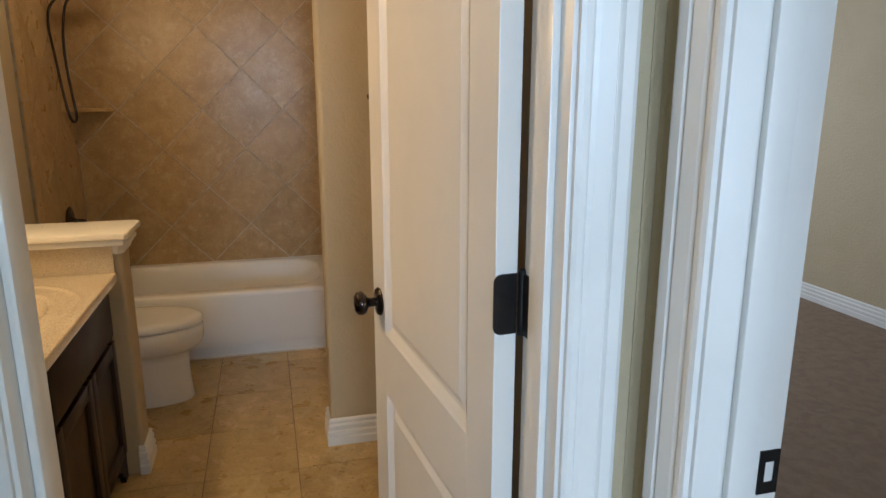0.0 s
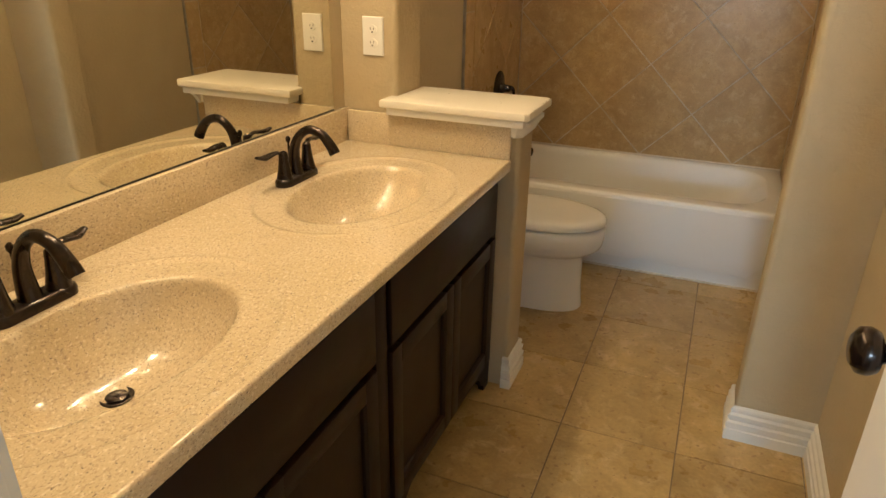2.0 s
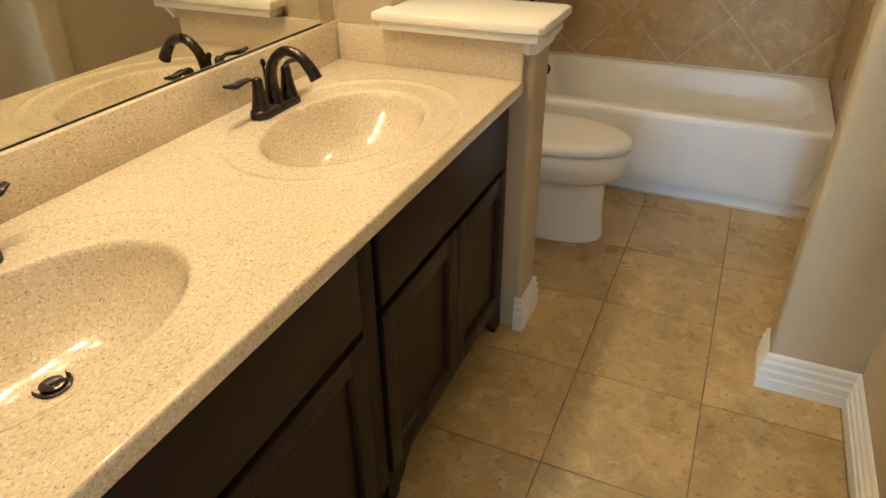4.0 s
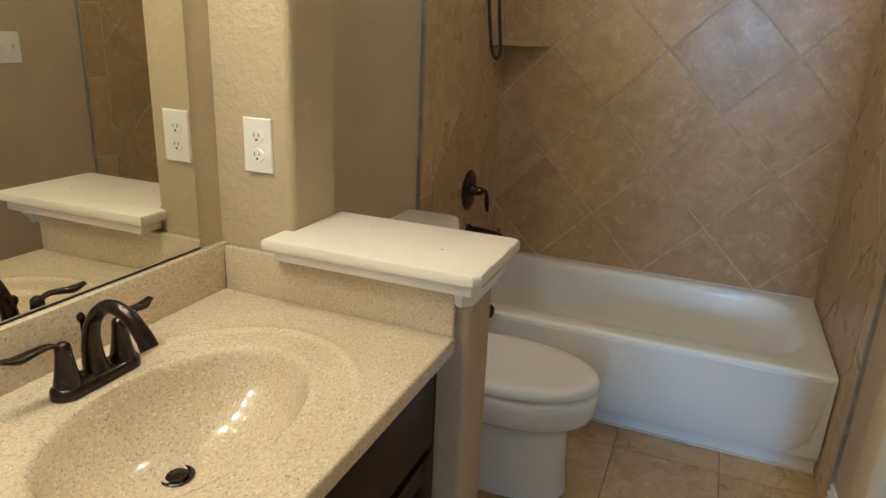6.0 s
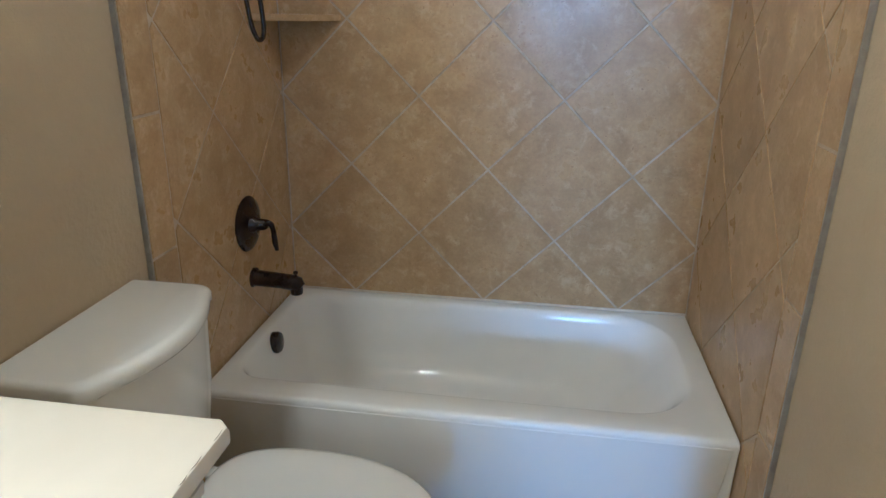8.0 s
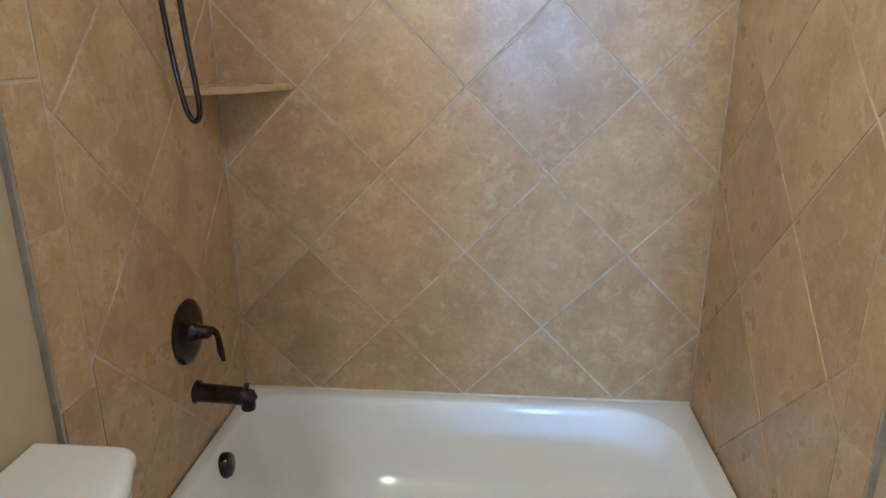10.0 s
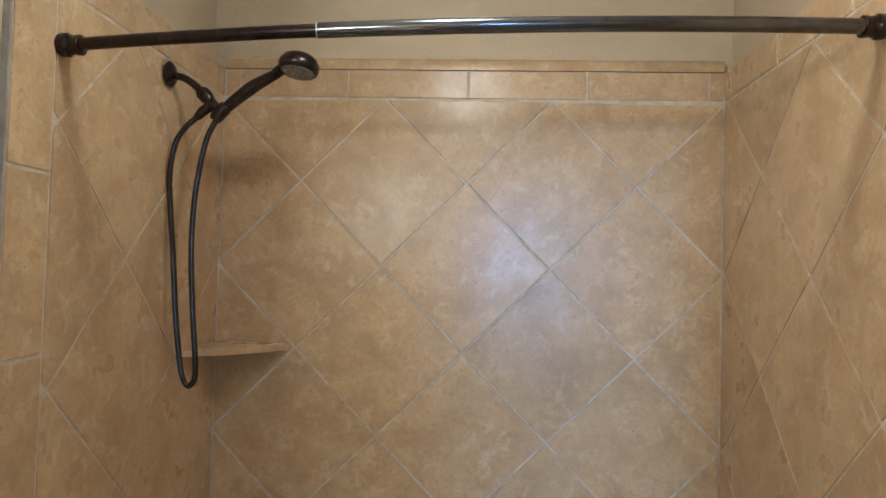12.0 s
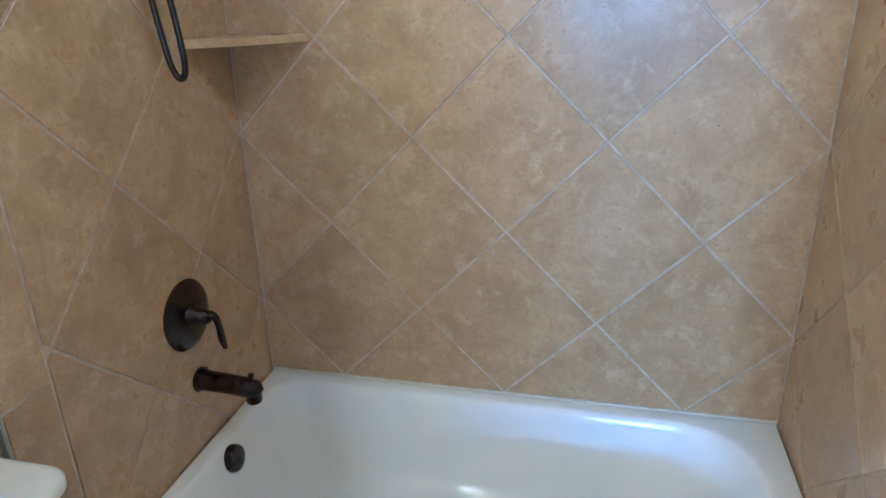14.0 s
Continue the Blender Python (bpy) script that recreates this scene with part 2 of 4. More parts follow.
# ---- plan ----
XL, XT, XR = -0.045, 0.0, 1.575          # painted face, tile face, right wall
YD, YB, YH = 0.437, 4.2, 0.317          # door wall inner face, tiled back wall, door wall hall face
ZC = 2.56
STUB_Y0, STUB_Y1, STUB_X = 2.256, 2.445, 0.155
PONY_X, PONY_Y1 = 0.578, 2.405
JX0, JX1 = 0.852, 1.470                 # door opening
TOPZ, BORD = 2.264, 2.175
RIM = 0.403
TUB_Y = 3.42

wall_left = block("wall_left", XL - 0.12, XL, YD - 0.12, YB + 0.14, 0, ZC, WALL, kind="structure")
wall_back = block("wall_back", XL, 1.53, YB + 0.02, YB + 0.14, 0, ZC, WALL, kind="structure")
wall_right = block("wall_right", XR, XR + 0.12, YH, 2.29, 0, ZC, WALL, kind="structure")
bm = bmesh.new()
box(bm, 1.530, 1.695, 2.292, YB + 0.14, 0, ZC)
box(bm, 1.512, 1.5298, 2.4105, 3.2335, 0, ZC)
wall_alcove = link("wall_alcove_right", bm, WALL, kind="structure")


def rounded_wall(name, x0, x1, y0, y1, z0, z1, r, corners):
    """A wall end with rounded upright corners: corners lists (sx, sy) of those rounded."""
    pts = []
    for sx, sy in ((-1, -1), (1, -1), (1, 1), (-1, 1)):
        cx, cy = (x1 if sx > 0 else x0), (y1 if sy > 0 else y0)
        if (sx, sy) in corners:
            a0 = {(-1, -1): 180, (1, -1): 270, (1, 1): 0, (-1, 1): 90}[(sx, sy)]
            for k in range(7):
                a = radians(a0 + 15 * k)
                pts.append((cx - sx * r + r * math.cos(a), cy - sy * r + r * math.sin(a)))
        else:
            pts.append((cx, cy))
    bm = bmesh.new()
    prism(bm, pts, lambda u, v, w: (u, v, z0 + (z1 - z0) * w))
    return link(name, bm, WALL, smooth=35, kind="structure")


block("wall_left_beside_toilet", XL + 0.001, -0.013, STUB_Y1 + 0.0005, 3.2815, 0, ZC, WALL, kind="structure")
rounded_wall("wall_stub", XL + 0.001, STUB_X, STUB_Y0, STUB_Y1, 0, ZC, 0.02, ((1, -1), (1, 1)))
rounded_wall("wall_pier", 1.335, 1.574, 2.29, 2.41, 0, ZC, 0.02, ((-1, -1), (-1, 1)))
rounded_wall("wall_half_height", STUB_X + 0.001, PONY_X, STUB_Y0 + 0.004, PONY_Y1, 0, 0.955, 0.018, ((1, -1), (1, 1)))
block("wall_back_of_door_left", XL, JX0 - 0.018, YH, YD, 0, ZC, WALL, kind="structure")
block("wall_back_of_door_right", JX1 + 0.018, XR - 0.001, YH, YD, 0, ZC, WALL, kind="structure")
block("wall_over_door", JX0 - 0.017, JX1 + 0.017, YH, YD, 2.05, ZC, WALL, kind="structure")
block("ceiling", XL - 0.12, 1.70, YH + 0.001, YB + 0.14, ZC, ZC + 0.1, CEIL, kind="structure")
floor = block("floor", XL - 0.1, 1.60, 0.378, YB + 0.1, -0.06, -0.0025, FGROUT, kind="structure")

# hall and bedroom beyond the door
HX1, HY0, BX1 = 1.59, -5.2, 5.02
block("hall_floor", -1.5, BX1, HY0, 0.3779, -0.06, 0.004, CARPET, kind="structure")
block("bedroom_floor", HX1 + 0.117, BX1, 0.377, 5.2, -0.06, 0.004, CARPET, kind="structure")
block("hall_wall_left", -1.62, -1.5, HY0, YH, 0, ZC, WALL, kind="structure")
block("hall_wall_front", -1.5, XL - 0.001, YH, YH + 0.115, 0, ZC, WALL, kind="structure")
# Unseen blocker, added to keep window daylight off the left door casing.
block("hall_wall_partition", 0.60, 0.715, -1.10, YH - 0.001, 0, ZC, WALL, kind="structure")
block("hall_wall_right_far", HX1, HX1 + 0.115, 0.208, YH - 0.001, 0, ZC, WALL, kind="structure")
block("hall_wall_right_near", HX1, HX1 + 0.115, HY0, -0.602, 0, ZC, WALL, kind="structure")
block("hall_wall_right_over", HX1, HX1 + 0.115, -0.601, 0.207, 2.05, ZC, WALL, kind="structure")
block("bedroom_wall_far", BX1, BX1 + 0.12, HY0, 5.2, 0, ZC, WALL, kind="structure")
for a, b, z0, z1 in ((1.70, 2.2, 0, ZC), (3.7, BX1, 0, ZC), (2.2001, 3.6999, 0, 0.9), (2.2001, 3.6999, 2.3, ZC)):
    block("bedroom_wall_back", a, b, 5.2, 5.32, z0, z1, WALL, kind="structure")
# Made-up window round the fill lamp at the bedroom's back.
bm = bmesh.new()
for p in ((2.201, 2.24, 0.901, 2.299), (3.66, 3.699, 0.901, 2.299), (2.24, 3.66, 0.901, 0.94), (2.24, 3.66, 2.26, 2.299), (2.24, 3.66, 1.48, 1.52)):
    box(bm, p[0], p[1], 5.25, 5.29, p[2], p[3], 0.003)
link("bedroom_window_frame", bm, FRAMEG, kind="structure")
bedroom_pane = block("added_bedroom_window_pane", 2.24, 3.66, 5.268, 5.272, 0.94, 2.26, GLASS, kind="structure")
bedroom_pane.visible_shadow = False
block("hall_ceiling", -1.62, BX1 + 0.12, HY0 - 0.12, YH, ZC, ZC + 0.1, CEIL, kind="structure")
block("bedroom_ceiling", 1.701, BX1 + 0.12, YH + 0.001, 5.32, ZC, ZC + 0.1, CEIL, kind="structure")


def window_wall(name, x0, x1, openings):
    xs = sorted(openings)
    edge = x0
    for a, b in xs:
        block(name, edge, a, HY0 - 0.12, HY0, 0, ZC, WALL, kind="structure")
        block(name + "_sill_part", a, b, HY0 - 0.12, HY0, 0, 0.9, WALL, kind="structure")
        block(name + "_head_part", a, b, HY0 - 0.12, HY0, 2.3, ZC, WALL, kind="structure")
        bm = bmesh.new()
        for p in ((a, a + 0.04, 0.9, 2.3), (b - 0.04, b, 0.9, 2.3), (a + 0.04, b - 0.04, 0.9, 0.94), (a + 0.04, b - 0.04, 2.26, 2.3), (a + 0.04, b - 0.04, 1.48, 1.52)):
            box(bm, p[0], p[1], HY0 - 0.09, HY0 - 0.05, p[2], p[3], 0.003)
        link("window_frame", bm, FRAMEG, kind="structure")
        g = block("unseen_window_pane", a + 0.04, b - 0.04, HY0 - 0.074, HY0 - 0.07, 0.94, 2.26, GLASS, kind="structure")
        g.visible_shadow = False
        edge = b
    block(name, edge, x1, HY0 - 0.12, HY0, 0, ZC, WALL, kind="structure")


# Wall out of view; its outer two openings are added for the fill lamps.
window_wall("hall_wall_window", -1.5, BX1, [(-1.1, 0.1), (0.42, 1.58), (2.8, 4.0)])
block("ground", -40, 40, -80, -2.9, -0.5, -0.4, material("lawn", (0.06, 0.09, 0.03), 0.9, second=(0.08, 0.10, 0.04), scale=2), kind="structure")

# ---- trim ----
BASE = [(0, 0), (0.017, 0), (0.017, 0.040), (0.012, 0.043), (0.012, 0.050), (0.016, 0.054), (0.016, 0.070), (0.0095, 0.076), (0.0095, 0.083), (0.0135, 0.087), (0.0135, 0.100), (0.007, 0.107), (0.007, 0.113), (0.0095, 0.117), (0.008, 0.126), (0.003, 0.132), (0, 0.133)]

BASE = [(u, v * 0.93) for u, v in BASE]


def baseboard(path, side=1):
    """Ribbed board along a plan path; it stands out to the left of the way (side 1) or the right (-1)."""
    bm = bmesh.new()
    pts = [Vector((x, y, 0)) for x, y in path]
    rings = []
    for i, p in enumerate(pts):
        dirs = []
        if i > 0:
            dirs.append((pts[i] - pts[i - 1]).normalized())
        if i < len(pts) - 1:
            dirs.append((pts[i + 1] - pts[i]).normalized())
        nrm = [Vector((-d.y, d.x, 0)) * side for d in dirs]
        m = nrm[0] if len(nrm) == 1 else (nrm[0] + nrm[1]) / (1 + nrm[0].dot(nrm[1]))
        rings.append([p + m * u + Vector((0, 0, v)) for u, v in BASE])
    loft(bm, rings)
    return link("baseboard", bm, TRIM, kind="structure")


baseboard([(XR - 0.001, 1.15), (XR - 0.001, 2.289), (1.334, 2.289), (1.334, 2.411), (1.511, 2.411), (1.511, 3.233)], 1)
baseboard([(0.560, STUB_Y0 + 0.003), (PONY_X + 0.001, STUB_Y0 + 0.003), (PONY_X + 0.001, PONY_Y1 + 0.001), (STUB_X + 0.001, PONY_Y1 + 0.001)], -1)
baseboard([(-0.012, 2.446), (-0.012, 3.281)], -1)
baseboard([(BX1 - 0.001, -2.5), (BX1 - 0.001, 5.19)], 1)

CASE = [(0.0, 0), (0.0, 0.009), (0.006, 0.012), (0.014, 0.012), (0.018, 0.0095), (0.024, 0.0125), (0.036, 0.015), (0.044, 0.0165), (0.047, 0.013), (0.051, 0.018), (0.066, 0.0185), (0.072, 0.016), (0.074, 0.010), (0.074, 0)]


def casing(name, at, along, out, height, parent=None):
    """Upright door casing: at (x, y) is its inner edge; along: unit step away from the opening; out: unit step off the wall."""
    bm = bmesh.new()
    prism(bm, CASE, lambda u, v, w: (at[0] + along[0] * u + out[0] * v, at[1] + along[1] * u + out[1] * v, height * w))
    return link(name, bm, TRIM, parent, kind="structure")


def head_casing(name, p0, p1, out, z):
    bm = bmesh.new()
    prism(bm, CASE, lambda u, v, w: (p0[0] + (p1[0] - p0[0]) * w + out[0] * v, p0[1] + (p1[1] - p0[1]) * w + out[1] * v, z + u))
    return link(name, bm, TRIM, kind="structure")


block("door_jamb_left", JX0 - 0.0175, JX0, YH - 0.002, YD + 0.002, 0, 2.032, TRIM, kind="structure", bevel=0.0015)
block("door_jamb_right", JX1, JX1 + 0.0175, YH - 0.002, YD + 0.002, 0, 2.032, TRIM, kind="structure", bevel=0.0015)
block("door_jamb_head", JX0 - 0.0175, JX1 + 0.0175, YH - 0.002, YD + 0.002, 2.033, 2.049, TRIM, kind="structure", bevel=0.0015)
block("door_stop_left", JX0 + 0.0003, JX0 + 0.011, YH + 0.03, YD - 0.04, 0, 2.03, TRIM, kind="structure", bevel=0.002)
block("door_stop_right", JX1 - 0.011, JX1 - 0.0003, YH + 0.03, YD - 0.04, 0, 2.03, TRIM, kind="structure", bevel=0.002)
casing("door_casing_hall_left", (JX0 - 0.006, YH - 0.0005), (-1, 0), (0, -1), 2.045)
casing("door_casing_hall_right", (JX1 + 0.006, YH - 0.0005), (1, 0), (0, -1), 2.045)
head_casing("door_casing_hall_head", (JX0 - 0.08, YH - 0.0005), (JX1 + 0.08, YH - 0.0005), (0, -1), 2.046)
casing("door_casing_bath_left", (JX0 - 0.006, YD + 0.0005), (-1, 0), (0, 1), 2.045)
casing("door_casing_bath_right", (JX1 + 0.006, YD + 0.0005), (1, 0), (0, 1), 2.045)
# bedroom doorway
JB = 0.19
block("bedroom_jamb_far", HX1 - 0.002, HX1 + 0.117, JB, JB + 0.0175, 0, 2.032, TRIM, kind="structure", bevel=0.0015)
block("bedroom_jamb_near", HX1 - 0.002, HX1 + 0.117, -0.6, -0.5825, 0, 2.032, TRIM, kind="structure", bevel=0.0015)
block("bedroom_jamb_head", HX1 - 0.002, HX1 + 0.117, -0.6, JB + 0.017, 2.033, 2.049, TRIM, kind="structure", bevel=0.0015)
block("bedroom_door_stop", HX1 + 0.04, HX1 + 0.075, JB - 0.011, JB - 0.0003, 0, 2.03, TRIM, kind="structure", bevel=0.002)
casing("bedroom_casing_far", (HX1 - 0.0005, JB + 0.006), (0, 1), (-1, 0), 2.045)
casing("bedroom_casing_near", (HX1 - 0.0005, -0.606), (0, -1), (-1, 0), 2.045)
casing("bedroom_casing_inside", (HX1 + 0.1155, JB + 0.006), (0, 1), (1, 0), 2.045)
sp = thing("strike_plate", (HX1 + 0.103, JB - 0.0005, 1.06), "dark metal strike plate screwed to a white painted door jamb", "strike plate")
bm = bmesh.new()
for q in ((-0.014, 0.014, -0.029, -0.014), (-0.014, 0.014, 0.014, 0.029), (-0.014, -0.006, -0.014, 0.014), (0.008, 0.014, -0.014, 0.014)):
    box(bm, HX1 + 0.103 + q[0], HX1 + 0.103 + q[1], JB - 0.0025, JB - 0.0005, 1.06 + q[2], 1.06 + q[3])
link("plate", bm, BLACK, sp, origin=(HX1 + 0.103, JB - 0.0005, 1.06))


# ---- bathroom door ----
def build_door():
    W, H, T = 0.705, 2.02, 0.035
    root = thing("bathroom_door", (1.462, 0.443, 0.012), "white painted two-panel door standing open against the tan wall", "door")
    # built with the hinge edge at x=0, leaf along +y, thickness towards -x
    bm = bmesh.new()
    st = 0.105
    zr = [(0.0, 0.20), (0.800, 0.950), (H - 0.115, H)]
    box(bm, -T, 0, 0.002, st, 0, H, 0.0015)
    box(bm, -T, 0, W - st, W, 0, H, 0.0015)
    for a, b in zr:
        box(bm, -T + 0.0001, -0.0001, st, W - st, a, b)
    for (a, b) in ((zr[0][1], zr[1][0]), (zr[1][1], zr[2][0])):
        box(bm, -T / 2 - 0.006, -T / 2 + 0.006, st - 0.001, W - st + 0.001, a - 0.001, b + 0.001)
        for sx in (-1, 1):
            xs = -T / 2 + sx * 0.006
            x2 = -T / 2 + sx * (T / 2 - 0.0035)
            # sloped moulding round the panel, then a raised field
            def ringp(inset, x):
                return [(x, st + inset, a + inset), (x, W - st - inset, a + inset), (x, W - st - inset, b - inset), (x, st + inset, b - inset)]
            rings = [ringp(0.0, -T / 2 + sx * T / 2), ringp(0.006, x2), ringp(0.022, xs + sx * 0.001), ringp(0.030, xs + sx * 0.001), ringp(0.045, xs + sx * 0.006)]
            rows = [[bm.verts.new(p) for p in r] for r in rings]
            for r, s in zip(rows, rows[1:]):
                for i in range(4):
                    bm.faces.new((r[i], r[(i + 1) % 4], s[(i + 1) % 4], s[i]))
            bm.faces.new(rows[-1])
    bmesh.ops.recalc_face_normals(bm, faces=bm.faces)
    leaf = link("leaf", bm, DOORP, root, origin=(0, 0, 0))
    leaf.location = (0, 0, 0)
    for sx, x0 in ((-1, -T), (1, 0)):
        k = new("door_knob")
        k.parent = root
        k.location = (x0, W - 0.060, 1.018)
        m = pose(0, 0, 0, 0, 90 * sx, 0)
        for nm, prof in (("rose", [(0.0, 0), (0.033, 0), (0.034, 0.003), (0.030, 0.008), (0.018, 0.010), (0, 0.010)]),
                         ("knob", [(0.0, 0.008), (0.011, 0.010), (0.011, 0.026), (0.015, 0.032), (0.025, 0.036), (0.0285, 0.044), (0.027, 0.054), (0.018, 0.061), (0, 0.063)])):
            bm = bmesh.new()
            lathe(bm, m, prof, 28)
            o = link(nm, bm, BRONZE, k, smooth=50)
            o.location = (0, 0, 0)
    bm = bmesh.new()
    box(bm, -T / 2 - 0.012, -T / 2 + 0.012, W - 0.0005, W + 0.0015, 0.978, 1.058)
    o = link("latch_plate", bm, BLACK, root)
    o.location = (0, 0, 0)
    for z in (0.26, 1.203, 1.80):
        h = new("hinge")
        h.parent = root
        h.location = (0, 0, z)
        bm = bmesh.new()
        pts = []
        for cx, cz, a0 in ((-0.038 + 0.012, -0.045 + 0.012, 180), (-0.002, -0.045, None), (-0.002, 0.045, None), (-0.038 + 0.012, 0.045 - 0.012, 90)):
            if a0 is None:
                pts.append((cx, cz))
            else:
                for q in range(5):
                    a = radians(a0 + 22.5 * q) if a0 == 180 else radians(a0 + 22.5 * q)
                    pts.append((cx + 0.012 * math.cos(a), cz + 0.012 * math.sin(a)))
        prism(bm, pts, lambda u, v, w: (u, 0.0015 - 0.0025 * w, v))
        o = link("hinge_leaf", bm, BLACK, h)
        o.location = (0, 0, 0)
        bm = bmesh.new()
        lathe(bm, pose(0.005, -0.004, -0.047), [(0, 0), (0.0062, 0), (0.0062, 0.094), (0.004, 0.098), (0, 0.098)], 12)
        o = link("hinge_pin", bm, BLACK, h, smooth=50)
        o.location = (0, 0, 0)
        bm = bmesh.new()
        box(bm, 0.003, 0.0068, -0.042, 0.001, -0.045, 0.045)
        o = link("jamb_leaf", bm, BLACK, h)
        o.location = (0, 0, 0)
    root.rotation_euler = (0, 0, radians(5.4))
    return root


build_door()

# ---- bathtub ----
TX0, TX1 = 0.004, 1.496


def rrect(x0, x1, y0, y1, z, rl, rr, n=9):
    """A rounded rectangle, anticlockwise; rl and rr: corner radii at the left and right ends."""
    pts = []
    for cx, cy, r, a0 in ((x1 - rr, y0 + rr, rr, 270), (x1 - rr, y1 - rr, rr, 0), (x0 + rl, y1 - rl, rl, 90), (x0 + rl, y0 + rl, rl, 180)):
        for k in range(n):
            a = radians(a0 + 90 * k / (n - 1))
            pts.append((cx + r * math.cos(a), cy + r * math.sin(a), z))
    return pts


tub = thing("bathtub", (0.75, 3.8, 0), "glossy white alcove bathtub with a flat front apron between tiled walls", "bathtub")
bm = bmesh.new()
rings = [rrect(TX0, TX1, TUB_Y + 0.05, 4.197, 0.002, 0.004, 0.004),
         rrect(TX0, TX1, TUB_Y + 0.045, 4.197, 0.02, 0.004, 0.004),
         rrect(TX0, TX1, TUB_Y + 0.038, 4.197, 0.07, 0.004, 0.004),
         rrect(TX0, TX1, TUB_Y + 0.014, 4.197, 0.074, 0.004, 0.004),
         rrect(TX0, TX1, TUB_Y + 0.006, 4.197, RIM - 0.045, 0.004, 0.004),
         rrect(TX0, TX1, TUB_Y + 0.000, 4.197, RIM - 0.018, 0.005, 0.005),
         rrect(TX0 + 0.001, TX1 - 0.001, TUB_Y + 0.003, 4.197, RIM - 0.007, 0.006, 0.006),
         rrect(TX0 + 0.003, TX1 - 0.003, TUB_Y + 0.010, 4.196, RIM - 0.001, 0.007, 0.007),
         rrect(TX0 + 0.006, TX1 - 0.006, TUB_Y + 0.020, 4.194, RIM, 0.008, 0.008),
         rrect(0.040, 1.426, TUB_Y + 0.092, 4.160, RIM - 0.001, 0.10, 0.20),
         rrect(0.046, 1.420, TUB_Y + 0.098, 4.154, RIM - 0.004, 0.10, 0.20),
         rrect(0.052, 1.412, TUB_Y + 0.106, 4.147, RIM - 0.014, 0.10, 0.20),
         rrect(0.060, 1.392, TUB_Y + 0.112, 4.142, RIM - 0.04, 0.10, 0.20),
         rrect(0.078, 1.335, TUB_Y + 0.117, 4.137, RIM - 0.12, 0.11, 0.20),
         rrect(0.100, 1.25, TUB_Y + 0.124, 4.129, RIM - 0.21, 0.12, 0.20),
         rrect(0.118, 1.20, TUB_Y + 0.138, 4.112, 0.128, 0.12, 0.19),
         rrect(0.145, 1.16, TUB_Y + 0.165, 4.082, 0.094, 0.12, 0.18),
         rrect(0.200, 1.09, TUB_Y + 0.220, 4.020, 0.080, 0.10, 0.15),
         rrect(0.320, 0.95, TUB_Y + 0.300, 3.930, 0.076, 0.06, 0.08)]
loft(bm, rings)
link("shell", bm, TUBM, tub, smooth=35, origin=(0.75, 3.8, 0))
bm = bmesh.new()
# raised flat field of the apron, with cut lower corners
fld = [(0.03, 0.12), (0.07, 0.082), (1.38, 0.082), (1.45, 0.15), (1.480, RIM - 0.020), (0.015, RIM - 0.020)]
loft(bm, [[(x, TUB_Y + 0.012, z) for x, z in fld], [(x, TUB_Y + 0.002, z) for x, z in fld], [(0.75 + (x - 0.75) * 0.992, TUB_Y - 0.0005, 0.22 + (z - 0.22) * 0.98) for x, z in fld]])
link("apron_panel", bm, TUBM, tub, smooth=30, origin=(0.75, 3.8, 0))
ov = new("overflow_cover")
ov.parent = tub
ov.location = (0.050 - 0.75, 3.826 - 3.8, 0.350)
bm = bmesh.new()
lathe(bm, pose(0, 0, 0, 0, 84, 0), [(0, 0), (0.036, 0), (0.038, 0.005), (0.038, 0.022), (0.034, 0.030), (0.024, 0.034), (0, 0.035)], 28)
o = link("cover", bm, BRONZE, ov, smooth=40)
o.location = (0, 0, 0)
bm = bmesh.new()
lathe(bm, pose(0.30, 3.81, 0.077), [(0, 0), (0.035, 0), (0.035, 0.003), (0.028, 0.005), (0.024, 0.012), (0, 0.014)], 24)
link("tub_drain", bm, BRONZE, tub, smooth=40, origin=(0.75, 3.8, 0))
block("caulk_line_back", 0.004, 1.496, 4.1965, 4.2005, RIM - 0.004, RIM + 0.006, CAULK, kind="structure")
block("caulk_line_floor", 0.004, 1.496, TUB_Y + 0.038, TUB_Y + 0.052, -0.002, 0.006, CAULK, kind="structure")

# tub fittings
vt = thing("shower_valve", (0.0, 3.823, 0.782), "oil-rubbed bronze shower valve with round plate on tan tile", "shower valve")
bm = bmesh.new()
lathe(bm, pose(0.0005, 3.823, 0.782, 0, 90, 0), [(0, 0), (0.090, 0), (0.092, 0.003), (0.088, 0.008), (0.070, 0.012), (0.040, 0.016), (0.03, 0.017), (0, 0.017)], 40)
link("plate", bm, BRONZE, vt, smooth=40, origin=vt.location)
bm = bmesh.new()
lathe(bm, pose(0.017, 3.823, 0.782, 0, 90, 0), [(0, 0), (0.030, 0), (0.026, 0.012), (0.020, 0.020), (0.018, 0.045), (0.014, 0.050), (0, 0.050)], 28)
link("hub", bm, BRONZE, vt, smooth=40, origin=vt.location)
bm = bmesh.new()
p = smooth_path([(0.048, 3.823, 0.782), (0.064, 3.823, 0.788), (0.080, 3.824, 0.784), (0.087, 3.826, 0.760), (0.089, 3.828, 0.722), (0.094, 3.829, 0.694)])
tube(bm, p, lerp_list([0.013, 0.012, 0.0095, 0.008, 0.010, 0.006], len(p)), 14)
link("lever", bm, BRONZE, vt, smooth=50, origin=vt.location)

